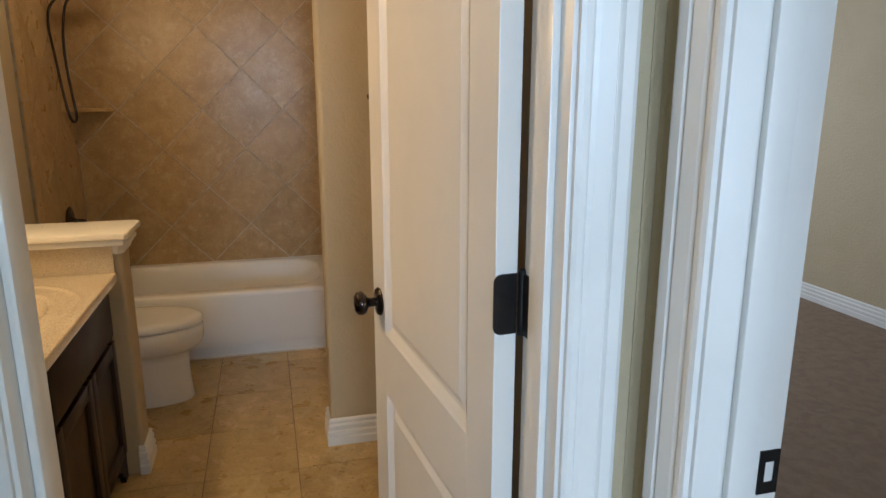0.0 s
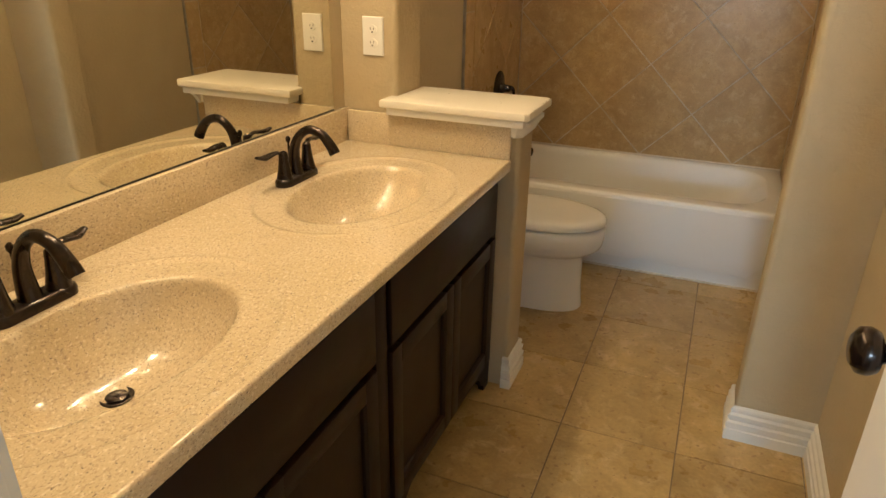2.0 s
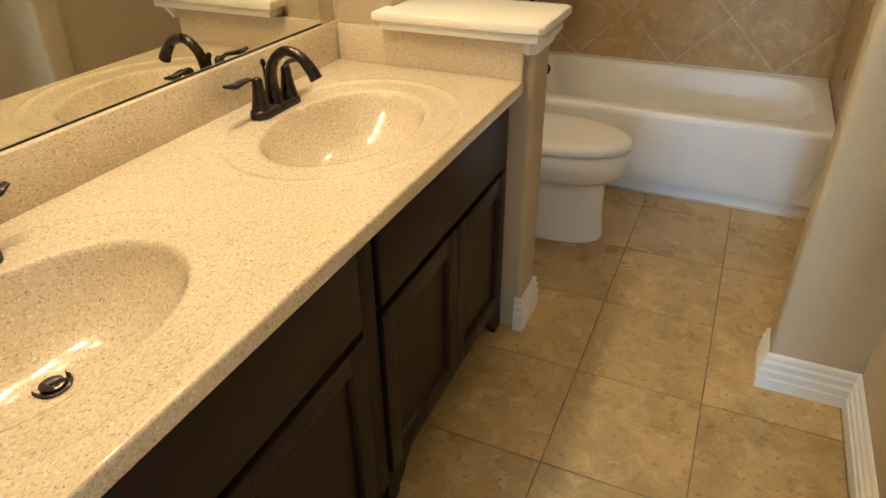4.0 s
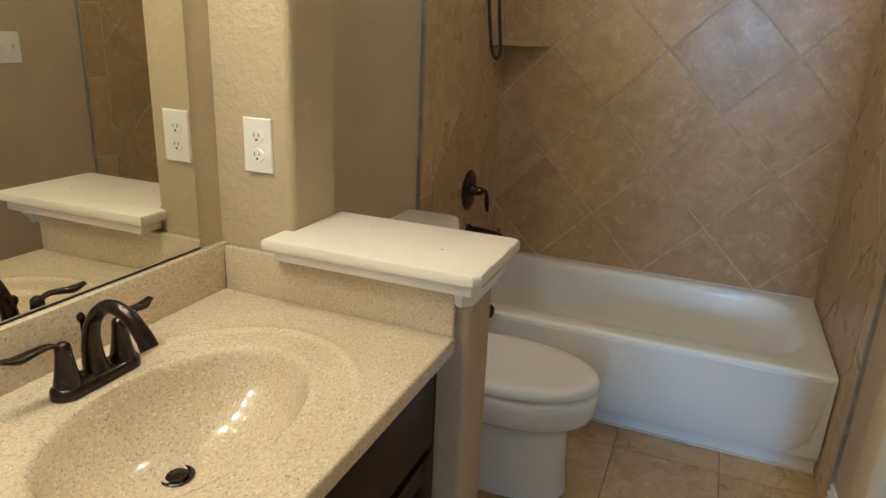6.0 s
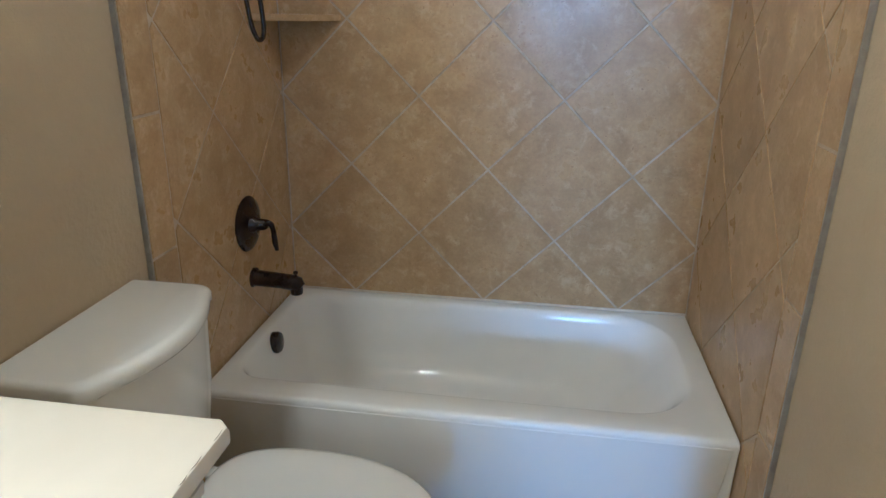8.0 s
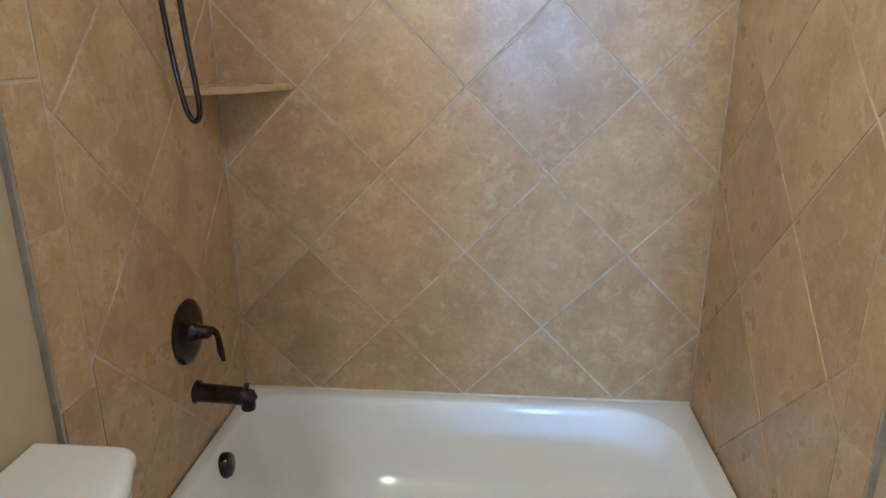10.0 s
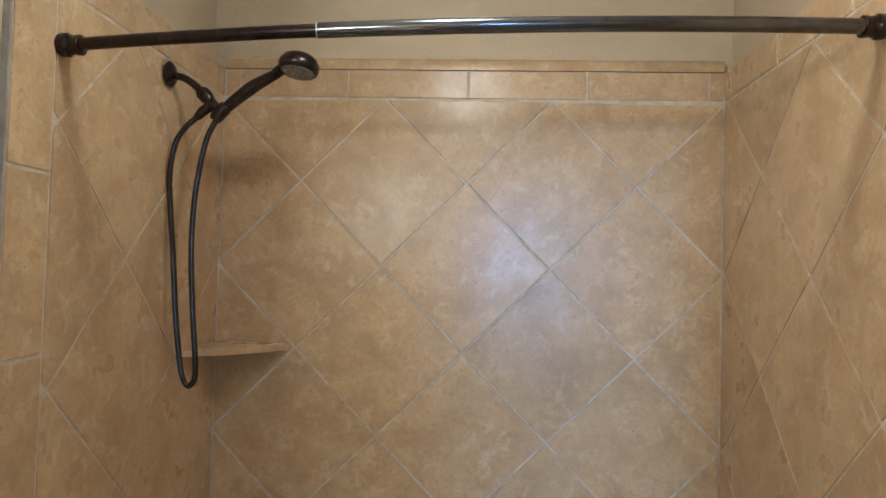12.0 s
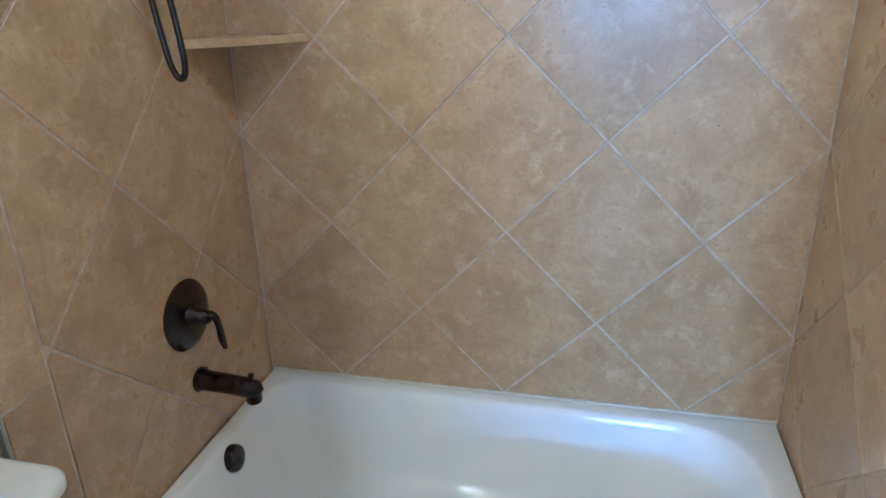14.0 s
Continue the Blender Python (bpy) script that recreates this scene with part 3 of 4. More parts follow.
sp = thing("tub_spout", (0.0, 3.834, 0.60), "oil-rubbed bronze tub spout mounted on tan tile above the bathtub", "tub spout")
bm = bmesh.new()
tube(bm, [(0.0005, 3.834, 0.588), (0.006, 3.834, 0.588), (0.008, 3.834, 0.587), (0.08, 3.834, 0.584), (0.135, 3.834, 0.580), (0.158, 3.834, 0.575), (0.170, 3.834, 0.566)], [0.034, 0.034, 0.028, 0.0265, 0.0265, 0.025, 0.014], 22)
link("body", bm, BRONZE, sp, smooth=45, origin=sp.location)
bm = bmesh.new()
lathe(bm, pose(0.150, 3.834, 0.540), [(0, 0), (0.019, 0), (0.021, 0.006), (0.021, 0.040), (0, 0.042)], 20)
link("outlet", bm, BRONZE, sp, smooth=45, origin=sp.location)
bm = bmesh.new()
lathe(bm, pose(0.150, 3.834, 0.600), [(0, 0), (0.0045, 0), (0.0045, 0.012), (0.008, 0.014), (0.008, 0.020), (0, 0.022)], 14)
link("diverter_knob", bm, BRONZE, sp, smooth=45, origin=sp.location)

sh = thing("hand_shower", (0.0, 3.835, 2.124), "dark bronze hand shower on an arm with a long looped hose", "hand shower")
O = Vector(sh.location)
SY = 3.840
bm = bmesh.new()
lathe(bm, pose(0.0005, 3.835, 2.124, 0, 90, 0), [(0, 0), (0.031, 0), (0.033, 0.004), (0.024, 0.012), (0.013, 0.016), (0, 0.016)], 28)
link("flange", bm, BRONZE, sh, smooth=40, origin=O)
bm = bmesh.new()
tube(bm, smooth_path([(0.010, 3.835, 2.122), (0.036, SY, 2.117), (0.064, SY, 2.100), (0.088, SY, 2.078)]), 0.0095, 14)
link("arm", bm, BRONZE, sh, smooth=50, origin=O)
bm = bmesh.new()
tube(bm, [(0.080, SY, 2.086), (0.086, SY, 2.080), (0.100, SY, 2.066), (0.106, SY, 2.059)], [0.013, 0.018, 0.018, 0.014], 16)
tube(bm, [(0.100, SY, 2.064), (0.114, SY, 2.048), (0.126, SY, 2.036)], [0.013, 0.015, 0.013], 16)
tube(bm, [(0.074, SY, 2.016), (0.088, SY, 2.032), (0.110, SY, 2.048)], [0.010, 0.013, 0.013], 14)
tube(bm, [(0.120, SY, 2.010), (0.130, SY, 2.026), (0.144, SY, 2.040), (0.150, SY, 2.046)], [0.014, 0.018, 0.018, 0.015], 18)
link("bracket", bm, BRONZE, sh, smooth=45, origin=O)
bm = bmesh.new()
p = smooth_path([(0.138, SY, 2.032), (0.170, SY, 2.060), (0.210, SY, 2.092), (0.245, SY - 0.003, 2.112), (0.285, SY - 0.01, 2.130)])
tube(bm, p, lerp_list([0.013, 0.0155, 0.0170, 0.0145, 0.012], len(p)), 18)
link("handle", bm, BRONZE, sh, smooth=50, origin=O)
hd = new("head")
hd.parent = sh
hd.location = Vector((0.336, SY - 0.02, 2.140)) - O
m = pose(0, 0, 0, -9, 5, 0)
bm = bmesh.new()
lathe(bm, m, [(0, -0.014), (0.044, -0.014), (0.049, -0.009), (0.051, 0.002), (0.049, 0.012), (0.042, 0.023), (0.028, 0.031), (0.012, 0.034), (0, 0.0345)], 36)
tube(bm, [(-0.062, 0.010, -0.012), (-0.045, 0.006, -0.004), (-0.025, 0.003, 0.004)], [0.012, 0.015, 0.014], 14)
o = link("shell", bm, BRONZE, hd, smooth=40)
o.location = (0, 0, 0)
bm = bmesh.new()
lathe(bm, m, [(0, -0.0165), (0.037, -0.0165), (0.041, -0.0138), (0, -0.0138)], 28)
for k in range(3):
    for j in range(6 + 5 * k):
        a = 2 * math.pi * j / (6 + 5 * k)
        c = m @ Vector(((0.011 + 0.011 * k) * math.cos(a), (0.011 + 0.011 * k) * math.sin(a), -0.0165))
        lathe(bm, Matrix.Translation(c) @ m.to_3x3().to_4x4(), [(0.0018, 0), (0.0014, -0.003)], 5)
o = link("nozzle_face", bm, NOZZ, hd, smooth=30)
o.location = (0, 0, 0)
bm = bmesh.new()
p = smooth_path([(0.080, SY, 2.022), (0.045, SY, 1.990), (0.020, SY, 1.945), (0.010, SY, 1.865), (0.016, SY, 1.78), (0.026, SY, 1.68), (0.040, SY, 1.52), (0.056, SY, 1.40), (0.068, SY, 1.358),
                 (0.082, SY, 1.345), (0.095, SY, 1.365), (0.094, SY, 1.42), (0.084, SY, 1.52), (0.075, SY, 1.65), (0.074, SY, 1.76), (0.082, SY, 1.86), (0.101, SY, 1.96), (0.126, SY, 2.014)], 8)
tube(bm, p, 0.0072, 10)
link("hose", bm, HOSEM, sh, smooth=60, origin=O)

sh.location.z += 0.011
sh.location.x += 0.004
rod = thing("shower_curtain_rod", (0.75, 3.40, 2.05), "dark bronze curved shower curtain rod spanning the tiled alcove", "curtain rod")
bm = bmesh.new()
p = [(0.012 + 1.476 * s / 24, 3.418 - 0.050 * 4 * (s / 24) * (1 - s / 24), 2.066 + 0.042 * s / 24) for s in range(25)]
tube(bm, p[:9], 0.0122, 18)
link("thick_tube", bm, BRONZE, rod, smooth=60, origin=rod.location)
bm = bmesh.new()
tube(bm, p[8:], 0.0138, 22)
link("polished_tube", bm, RODM, rod, smooth=60, origin=rod.location)
bm = bmesh.new()
tube(bm, [Vector(p[8]) - Vector((0.0012, 0, 0)), Vector(p[8]) + Vector((0.0012, 0, 0))], 0.0146, 18)
link("joint_ring", bm, EDGING, rod, smooth=40, origin=rod.location)
for x, sgn, z in ((0.0005, 1, 2.066), (1.4995, -1, 2.108)):
    bm = bmesh.new()
    lathe(bm, pose(x, 3.418, z, 0, 90 * sgn, 0), [(0, 0), (0.021, 0), (0.0225, 0.004), (0.0225, 0.016), (0.019, 0.020), (0.018, 0.030), (0.0195, 0.032), (0.0195, 0.040), (0.015, 0.043), (0, 0.043)], 26)
    link("end_flange", bm, BRONZE, rod, smooth=40, origin=rod.location)

# corner shelf
cs = thing("corner_shelf", (0.05, 4.15, 1.415), "small beige stone corner shelf set between two tiled walls", "corner shelf")
pts = [(0.002, 4.198), (0.002, 3.965)] + [(0.002 + 0.224 * t + 0.0 * t, 3.965 + 0.233 * t - 0.030 * math.sin(math.pi * t)) for t in [k / 10 for k in range(1, 10)]] + [(0.228, 4.198)]
bm = bmesh.new()
loft(bm, [[(x, y, 1.408) for x, y in pts], [(x, y, 1.425) for x, y in pts], [(0.1 + (x - 0.1) * 0.985, 4.1 + (y - 4.1) * 0.985, 1.428) for x, y in pts]])
link("slab", bm, TILE, cs, origin=cs.location, smooth=35)

# ---- toilet ----
TY = 2.99
tl = thing("toilet", (0.35, TY, 0), "white two-piece toilet with a closed lid beside the bathtub", "toilet")
TO = Vector((0.35, TY, 0))


def egg(xc, a_front, a_back, b, z, n=40, sq=2.0, sqb=0):
    pts = []
    for k in range(n):
        t = 2 * math.pi * k / n
        c, s = math.cos(t), math.sin(t)
        e = sqb if sqb and c < 0 else sq
        cc = math.copysign(abs(c) ** (2 / e), c)
        ss = math.copysign(abs(s) ** (2 / e), s)
        pts.append((xc + (a_front if c > 0 else a_back) * cc, TY + b * ss, z))
    return pts


bm = bmesh.new()
loft(bm, [egg(0.44, 0.262, 0.34, 0.126, 0.001, sq=2.5), egg(0.44, 0.259, 0.34, 0.123, 0.02, sq=2.5), egg(0.44, 0.251, 0.33, 0.118, 0.10, sq=2.4), egg(0.44, 0.248, 0.31, 0.117, 0.215, sq=2.3),
          egg(0.44, 0.249, 0.31, 0.118, 0.246, sq=2.3), egg(0.45, 0.258, 0.30, 0.132, 0.258, sq=2.2), egg(0.46, 0.282, 0.29, 0.158, 0.277, sq=2.1), egg(0.465, 0.294, 0.28, 0.173, 0.292), egg(0.465, 0.301, 0.28, 0.182, 0.312), egg(0.465, 0.305, 0.28, 0.187, 0.345), egg(0.465, 0.306, 0.28, 0.189, 0.380), egg(0.465, 0.294, 0.276, 0.178, 0.390)])
link("bowl", bm, PORC, tl, smooth=60, origin=TO)
bm = bmesh.new()
loft(bm, [egg(0.465, 0.290, 0.245, 0.174, 0.3922, sqb=2.7), egg(0.465, 0.292, 0.247, 0.176, 0.394, sqb=2.7), egg(0.465, 0.292, 0.247, 0.176, 0.399, sqb=2.7), egg(0.465, 0.289, 0.245, 0.173, 0.4005, sqb=2.7)])
link("seat", bm, PORC, tl, smooth=50, origin=TO)
bm = bmesh.new()
loft(bm, [egg(0.465, 0.300, 0.236, 0.185, 0.4010, sqb=3.0), egg(0.465, 0.307, 0.243, 0.191, 0.4035, sqb=3.0), egg(0.465, 0.308, 0.243, 0.192, 0.413, sqb=3.0), egg(0.465, 0.304, 0.242, 0.189, 0.424, sqb=3.0), egg(0.465, 0.295, 0.237, 0.181, 0.4325, sqb=3.0), egg(0.465, 0.275, 0.225, 0.165, 0.4380, sqb=3.0), egg(0.465, 0.24, 0.20, 0.140, 0.4405, sqb=3.0), egg(0.465, 0.15, 0.12, 0.09, 0.4425, sqb=3.0), egg(0.465, 0.02, 0.02, 0.01, 0.443, sqb=3.0)])
link("lid", bm, PORC, tl, smooth=50, origin=TO)
for s in (-1, 1):
    bm = bmesh.new()
    box(bm, 0.212, 0.242, TY + s * 0.075 - 0.02, TY + s * 0.075 + 0.02, 0.392, 0.425, 0.006)
    link("lid_hinge", bm, PORC, tl, smooth=40, origin=TO)
bm = bmesh.new()


def tank_ring(x1, bow, hw, z, x0=-0.008, r=0.036):
    """Flat back, straight ends, rounded front corners of radius r, front bowed out by bow in the middle."""
    pts = [(x0, TY - hw, z), (x0, TY + hw, z)]
    xs = x1 - bow
    for k in range(7):
        a = radians(90 * k / 6)
        pts.append((xs - r + r * math.sin(a), TY + hw - r + r * math.cos(a), z))
    for k in range(1, 14):
        u = 1 - 2 * k / 14
        pts.append((xs + bow * (1 - u * u), TY + (hw - r) * u, z))
    for k in range(7):
        a = radians(90 * k / 6)
        pts.append((xs - r + r * math.cos(a), TY - hw + r - r * math.sin(a), z))
    return pts


loft(bm, [tank_ring(0.185, 0.02, 0.185, 0.392), tank_ring(0.192, 0.02, 0.190, 0.41), tank_ring(0.215, 0.03, 0.212, 0.60), tank_ring(0.228, 0.038, 0.220, 0.788)])
link("tank", bm, PORC, tl, smooth=45, origin=TO)
bm = bmesh.new()
loft(bm, [tank_ring(0.232, 0.052, 0.226, 0.7885), tank_ring(0.245, 0.054, 0.236, 0.793), tank_ring(0.250, 0.055, 0.239, 0.801), tank_ring(0.250, 0.055, 0.239, 0.817), tank_ring(0.246, 0.054, 0.236, 0.824), tank_ring(0.239, 0.053, 0.230, 0.829), tank_ring(0.228, 0.051, 0.221, 0.831)])
link("tank_lid", bm, PORC, tl, smooth=40, origin=TO)
for s in (-1, 1):
    bm = bmesh.new()
    lathe(bm, pose(0.36, TY + s * 0.112, 0.02), [(0.016, 0), (0.014, 0.010), (0.008, 0.016), (0, 0.017)], 14)
    link("bolt_cap", bm, PORC, tl, smooth=50, origin=TO)

ph = thing("toilet_paper_holder", (0.558, PONY_Y1 + 0.001, 0.825), "dark bronze toilet paper holder post on the tan half wall", "toilet paper holder")
bm = bmesh.new()
lathe(bm, pose(0.545, PONY_Y1 + 0.0005, 0.825, -90, 0, 0), [(0, 0), (0.024, 0), (0.025, 0.004), (0.018, 0.010), (0.010, 0.014), (0, 0.014)], 24)
link("base", bm, BRONZE, ph, smooth=40, origin=ph.location)
bm = bmesh.new()
tube(bm, [(0.545, PONY_Y1 + 0.012, 0.825), (0.545, PONY_Y1 + 0.040, 0.825), (0.545, PONY_Y1 + 0.058, 0.825)], 0.009, 14)
link("post", bm, BRONZE, ph, smooth=50, origin=ph.location)
bm = bmesh.new()
lathe(bm, pose(0.565, PONY_Y1 + 0.060, 0.825, 0, -90, 0), [(0, 0), (0.010, 0.001), (0.017, 0.008), (0.017, 0.018), (0.009, 0.026), (0.007, 0.030), (0.007, 0.15), (0, 0.152)], 20)
link("roller_arm", bm, BRONZE, ph, smooth=45, origin=ph.location)

# ---- half wall cap ----
cp = thing("half_wall_cap", (0.38, 2.31, 0.955), "cream painted wooden cap board with moulding on the tan half wall", "wall cap")
CO = cp.location
bm = bmesh.new()
CX0, CX1, CY0, CY1 = STUB_X + 0.001, 0.619, 2.176, 2.464
n0 = 0.128
c = 0.013
pts = [(n0, CY0), (CX1 - c, CY0), (CX1, CY0 + c), (CX1, CY1 - c), (CX1 - c, CY1), (CX0 - 0.0, CY1), (CX0 - 0.0, STUB_Y0 - 0.001), (n0, STUB_Y0 - 0.001)]


def grow(pts, d):
    out = []
    for x, y in pts:
        nx = x + (d if x > 0.4 else (-d if x < 0.14 else 0))
        ny = y + (d if y > 2.4 else (-d if y < 2.2 else 0))
        out.append((nx, ny))
    return out


loft(bm, [[(x, y, z) for x, y in grow(pts, d)] for d, z in ((-0.006, 0.990), (-0.001, 0.993), (0, 0.997), (0, 1.009), (-0.002, 1.0140), (-0.007, 1.0160))])
link("board", bm, CAPP, cp, smooth=25, origin=CO)
# moulding under the board, wrapped round three sides
MOULD = [(0.0, -0.062), (0.008, -0.062), (0.010, -0.053), (0.014, -0.047), (0.024, -0.032), (0.029, -0.028), (0.030, -0.014), (0.020, -0.012), (0.017, -0.010), (0.017, 0.0), (0, 0)]
bm = bmesh.new()
path = [(0.5575, STUB_Y0 - 0.0225), (PONY_X - 0.012, STUB_Y0 - 0.0225), (PONY_X + 0.001, STUB_Y0 - 0.0095), (PONY_X + 0.001, PONY_Y1 - 0.012), (PONY_X - 0.012, PONY_Y1 + 0.001), (STUB_X + 0.002, PONY_Y1 + 0.001)]
pv = [Vector((x, y, 0.990)) for x, y in path]
rings = []
for i, q in enumerate(pv):
    ds = ([(pv[i] - pv[i - 1]).normalized()] if i else []) + ([(pv[i + 1] - pv[i]).normalized()] if i < 5 else [])
    nn = [Vector((d.y, -d.x, 0)) for d in ds]
    mm = nn[0] if len(nn) == 1 else (nn[0] + nn[1]) / (1 + nn[0].dot(nn[1]))
    rings.append([q + mm * u + Vector((0, 0, v)) for u, v in MOULD])
loft(bm, rings)
link("moulding", bm, TRIM, cp, origin=CO)
block("front_moulding", 0.1455, 0.5998, 2.190, STUB_Y0 - 0.0005, 0.9665, 0.9895, TRIM, cp, origin=tuple(CO), bevel=0.003)
block("moulding_filler", 0.5505, PONY_X - 0.0125, STUB_Y0 - 0.022, STUB_Y0 + 0.003, 0.9285, 0.989, TRIM, cp, origin=tuple(CO))
block("cap_support", 0.157, PONY_X, 2.262, PONY_Y1, 0.956, 0.989, TRIM, cp, origin=tuple(CO))

DENT = material("dark_paint_dent", (0.22, 0.17, 0.11), 0.7, second=(0.12, 0.09, 0.06), scale=60)
for x, y in ((0.287, 2.376), (0.493, 2.300)):
    bm = bmesh.new()
    lathe(bm, pose(x, y, 1.0158) @ Matrix.Diagonal((1.5, 0.8, 1, 1)), [(0, 0), (0.0022, 0), (0.0016, 0.0006), (0, 0.0007)], 9)
    link("nail_dent", bm, DENT, cp, origin=CO)
for y0, y1, x in ((2.352, 2.368, 0.6155), (2.375, 2.398, 0.6150), (2.424, 2.443, 0.6150), (2.24, 2.262, 0.6155)):
    bm = bmesh.new()
    tube(bm, [(x, y0, 1.0149), (x + 0.0008, (y0 + y1) / 2, 1.0146), (x - 0.0003, y1, 1.0149)], [0.0002, 0.0005, 0.0002], 6)
    link("paint_chip", bm, DENT, cp, origin=CO)

# ---- vanity ----
VY0, VY1 = 0.47, 2.234
BOWLS = [0.955, 1.785]
CF = 0.556
ZT = 0.855
wt = thing("countertop", (0.27, 1.35, 0.82), "speckled beige cultured marble vanity top with two oval basins", "countertop")
bm = bmesh.new()
NX, NY = 84, 270


def sstep(a, b, t):
    t = min(max((t - a) / (b - a), 0), 1)
    return t * t * (3 - 2 * t)


def top_z(x, y):
    z = ZT
    for yc in BOWLS:
        r = math.hypot((x - 0.272) / 0.163, (y - yc) / 0.243)
        r2 = math.hypot((x - 0.268) / 0.254, (y - yc) / 0.325)
        z -= 0.0035 * (1 - sstep(0.975, 1.0, r2))
        z += 0.0022 * math.exp(-((r2 - 1.01) / 0.014) ** 2)
        if r < 1.05:
            z -= 0.003 * (1 - sstep(1.0, 1.05, r))
        if r < 1:
            z -= 0.135 * (1 - r ** 2.7) ** 0.74
    e = CF - x
    if e < 0.006:
        z -= 0.005 * (1 - math.sqrt(max(0, 1 - ((0.006 - e) / 0.006) ** 2)))
    return z


xs = [XL + 0.001 + (CF - XL - 0.001) * (i / NX) for i in range(NX + 1)]
xs = xs[:-1] + [CF - 0.006, CF - 0.0025, CF]
xs = sorted(set(xs))
ys = [VY0 + (VY1 - VY0) * j / NY for j in range(NY + 1)]
grid = [[bm.verts.new((x, y, top_z(x, y))) for y in ys] for x in xs]
for i in range(len(xs) - 1):
    for j in range(NY):
        bm.faces.new((grid[i][j], grid[i + 1][j], grid[i + 1][j + 1], grid[i][j + 1]))
border = grid[-1]
low = [bm.verts.new((CF - 0.001, v.co.y, ZT - 0.034)) for v in border]
low2 = [bm.verts.new((CF - 0.03, v.co.y, ZT - 0.036)) for v in border]
for j in range(NY):
    bm.faces.new((border[j], low[j], low[j + 1], border[j + 1]))
    bm.faces.new((low[j], low2[j], low2[j + 1], low[j + 1]))
link("basin_top", bm, COUNTER, wt, smooth=50, origin=wt.location)
bm = bmesh.new()
box(bm, XL + 0.0005, XL + 0.021, VY0, STUB_Y0 - 0.001, ZT - 0.002, 0.966, 0.003)
link("backsplash", bm, COUNTER, wt, smooth=40, origin=wt.location)
bm = bmesh.new()
box(bm, XL + 0.022, CF - 0.006, VY1 + 0.0005, VY1 + 0.0205, ZT - 0.002, 0.960, 0.003)
link("side_splash", bm, COUNTER, wt, smooth=40, origin=wt.location)
for yc in BOWLS:
    dr = new("basin_drain")
    dr.parent = wt
    off = 0.018 if yc < 1.2 else 0.006
    zz = top_z(0.230, yc + off)
    dr.location = Vector((0.230, yc + off, zz)) - wt.location
    bm = bmesh.new()
    lathe(bm, pose(0, 0, 0), [(0.0, -0.003), (0.029, -0.002), (0.030, 0.001), (0.027, 0.0025), (0.022, 0.0), (0, -0.001)], 28)
    o = link("ring", bm, BRONZE, dr, smooth=50)
    o.location = (0, 0, 0)
    bm = bmesh.new()
    lathe(bm, pose(0, 0, -0.003), [(0.0, 0), (0.010, 0), (0.010, 0.002), (0.0185, 0.003), (0.019, 0.005), (0.014, 0.007), (0, 0.0075)], 24)
    o = link("stopper", bm, BRONZE, dr, smooth=50)
    o.location = (0, 0, 0)
    # overflow hole in the front wall of the basin
    bm = bmesh.new()
    th = 0.0
    zo = top_z(0.405, yc)
    lathe(bm, pose(0.404, yc, zo + 0.004, 0, -60, 0) @ Matrix.Diagonal((0.55, 1.5, 1, 1)), [(0.0, 0), (0.009, 0), (0.009, 0.001), (0, 0.001)], 18)
    link("overflow_slot", bm, SLOT, wt, origin=wt.location)


# cabinet
def panel_door(parent, y0, y1, z0, z1, x):
    """Frame-and-panel door on the plane x, facing +x."""
    bm = bmesh.new()
    f, t = 0.052, 0.019
    root = new("door")
    root.parent = parent
    root.location = Vector((x, (y0 + y1) / 2, z0)) - parent.location
    for nm, q in (("stile", (y0, y0 + f, z0, z1)), ("stile", (y1 - f, y1, z0, z1)), ("rail", (y0 + f, y1 - f, z0, z0 + f)), ("rail", (y0 + f, y1 - f, z1 - f, z1))):
        b2 = bmesh.new()
        box(b2, x, x + t, *q, 0.0015)
        link(nm, b2, ESPRESSO, root, smooth=30, origin=(x, (y0 + y1) / 2, z0))
    a = [(x + t, y0 + f, z0 + f), (x + t, y1 - f, z0 + f), (x + t, y1 - f, z1 - f), (x + t, y0 + f, z1 - f)]

    def ring(i, xx):
        return [(xx, y0 + f + i, z0 + f + i), (xx, y1 - f - i, z0 + f + i), (xx, y1 - f - i, z1 - f - i), (xx, y0 + f + i, z1 - f - i)]
    rows = [[bm.verts.new(p) for p in r] for r in (ring(0, x + t - 0.001), ring(0.006, x + t - 0.006), ring(0.008, x + 0.006), ring(0.03, x + 0.006))]
    for r, s in zip(rows, rows[1:]):
        for i in range(4):
            bm.faces.new((r[i], r[(i + 1) % 4], s[(i + 1) % 4], s[i]))
    bm.faces.new(rows[-1])
    o = link("panel", bm, ESPRESSO, root, smooth=25, origin=(x, (y0 + y1) / 2, z0))
    return o


FX = 0.512
cab = thing("vanity_cabinet", (0.25, 1.35, 0), "espresso stained wooden vanity cabinet with panelled doors on bracket feet", "bathroom cabinet")
CB = cab.location
bm = bmesh.new()
box(bm, XL + 0.002, FX - 0.001, VY0 + 0.002, VY1 + 0.018, 0.10, ZT - 0.16)
link("body", bm, ESPRESSO, cab, origin=CB)
bm = bmesh.new()
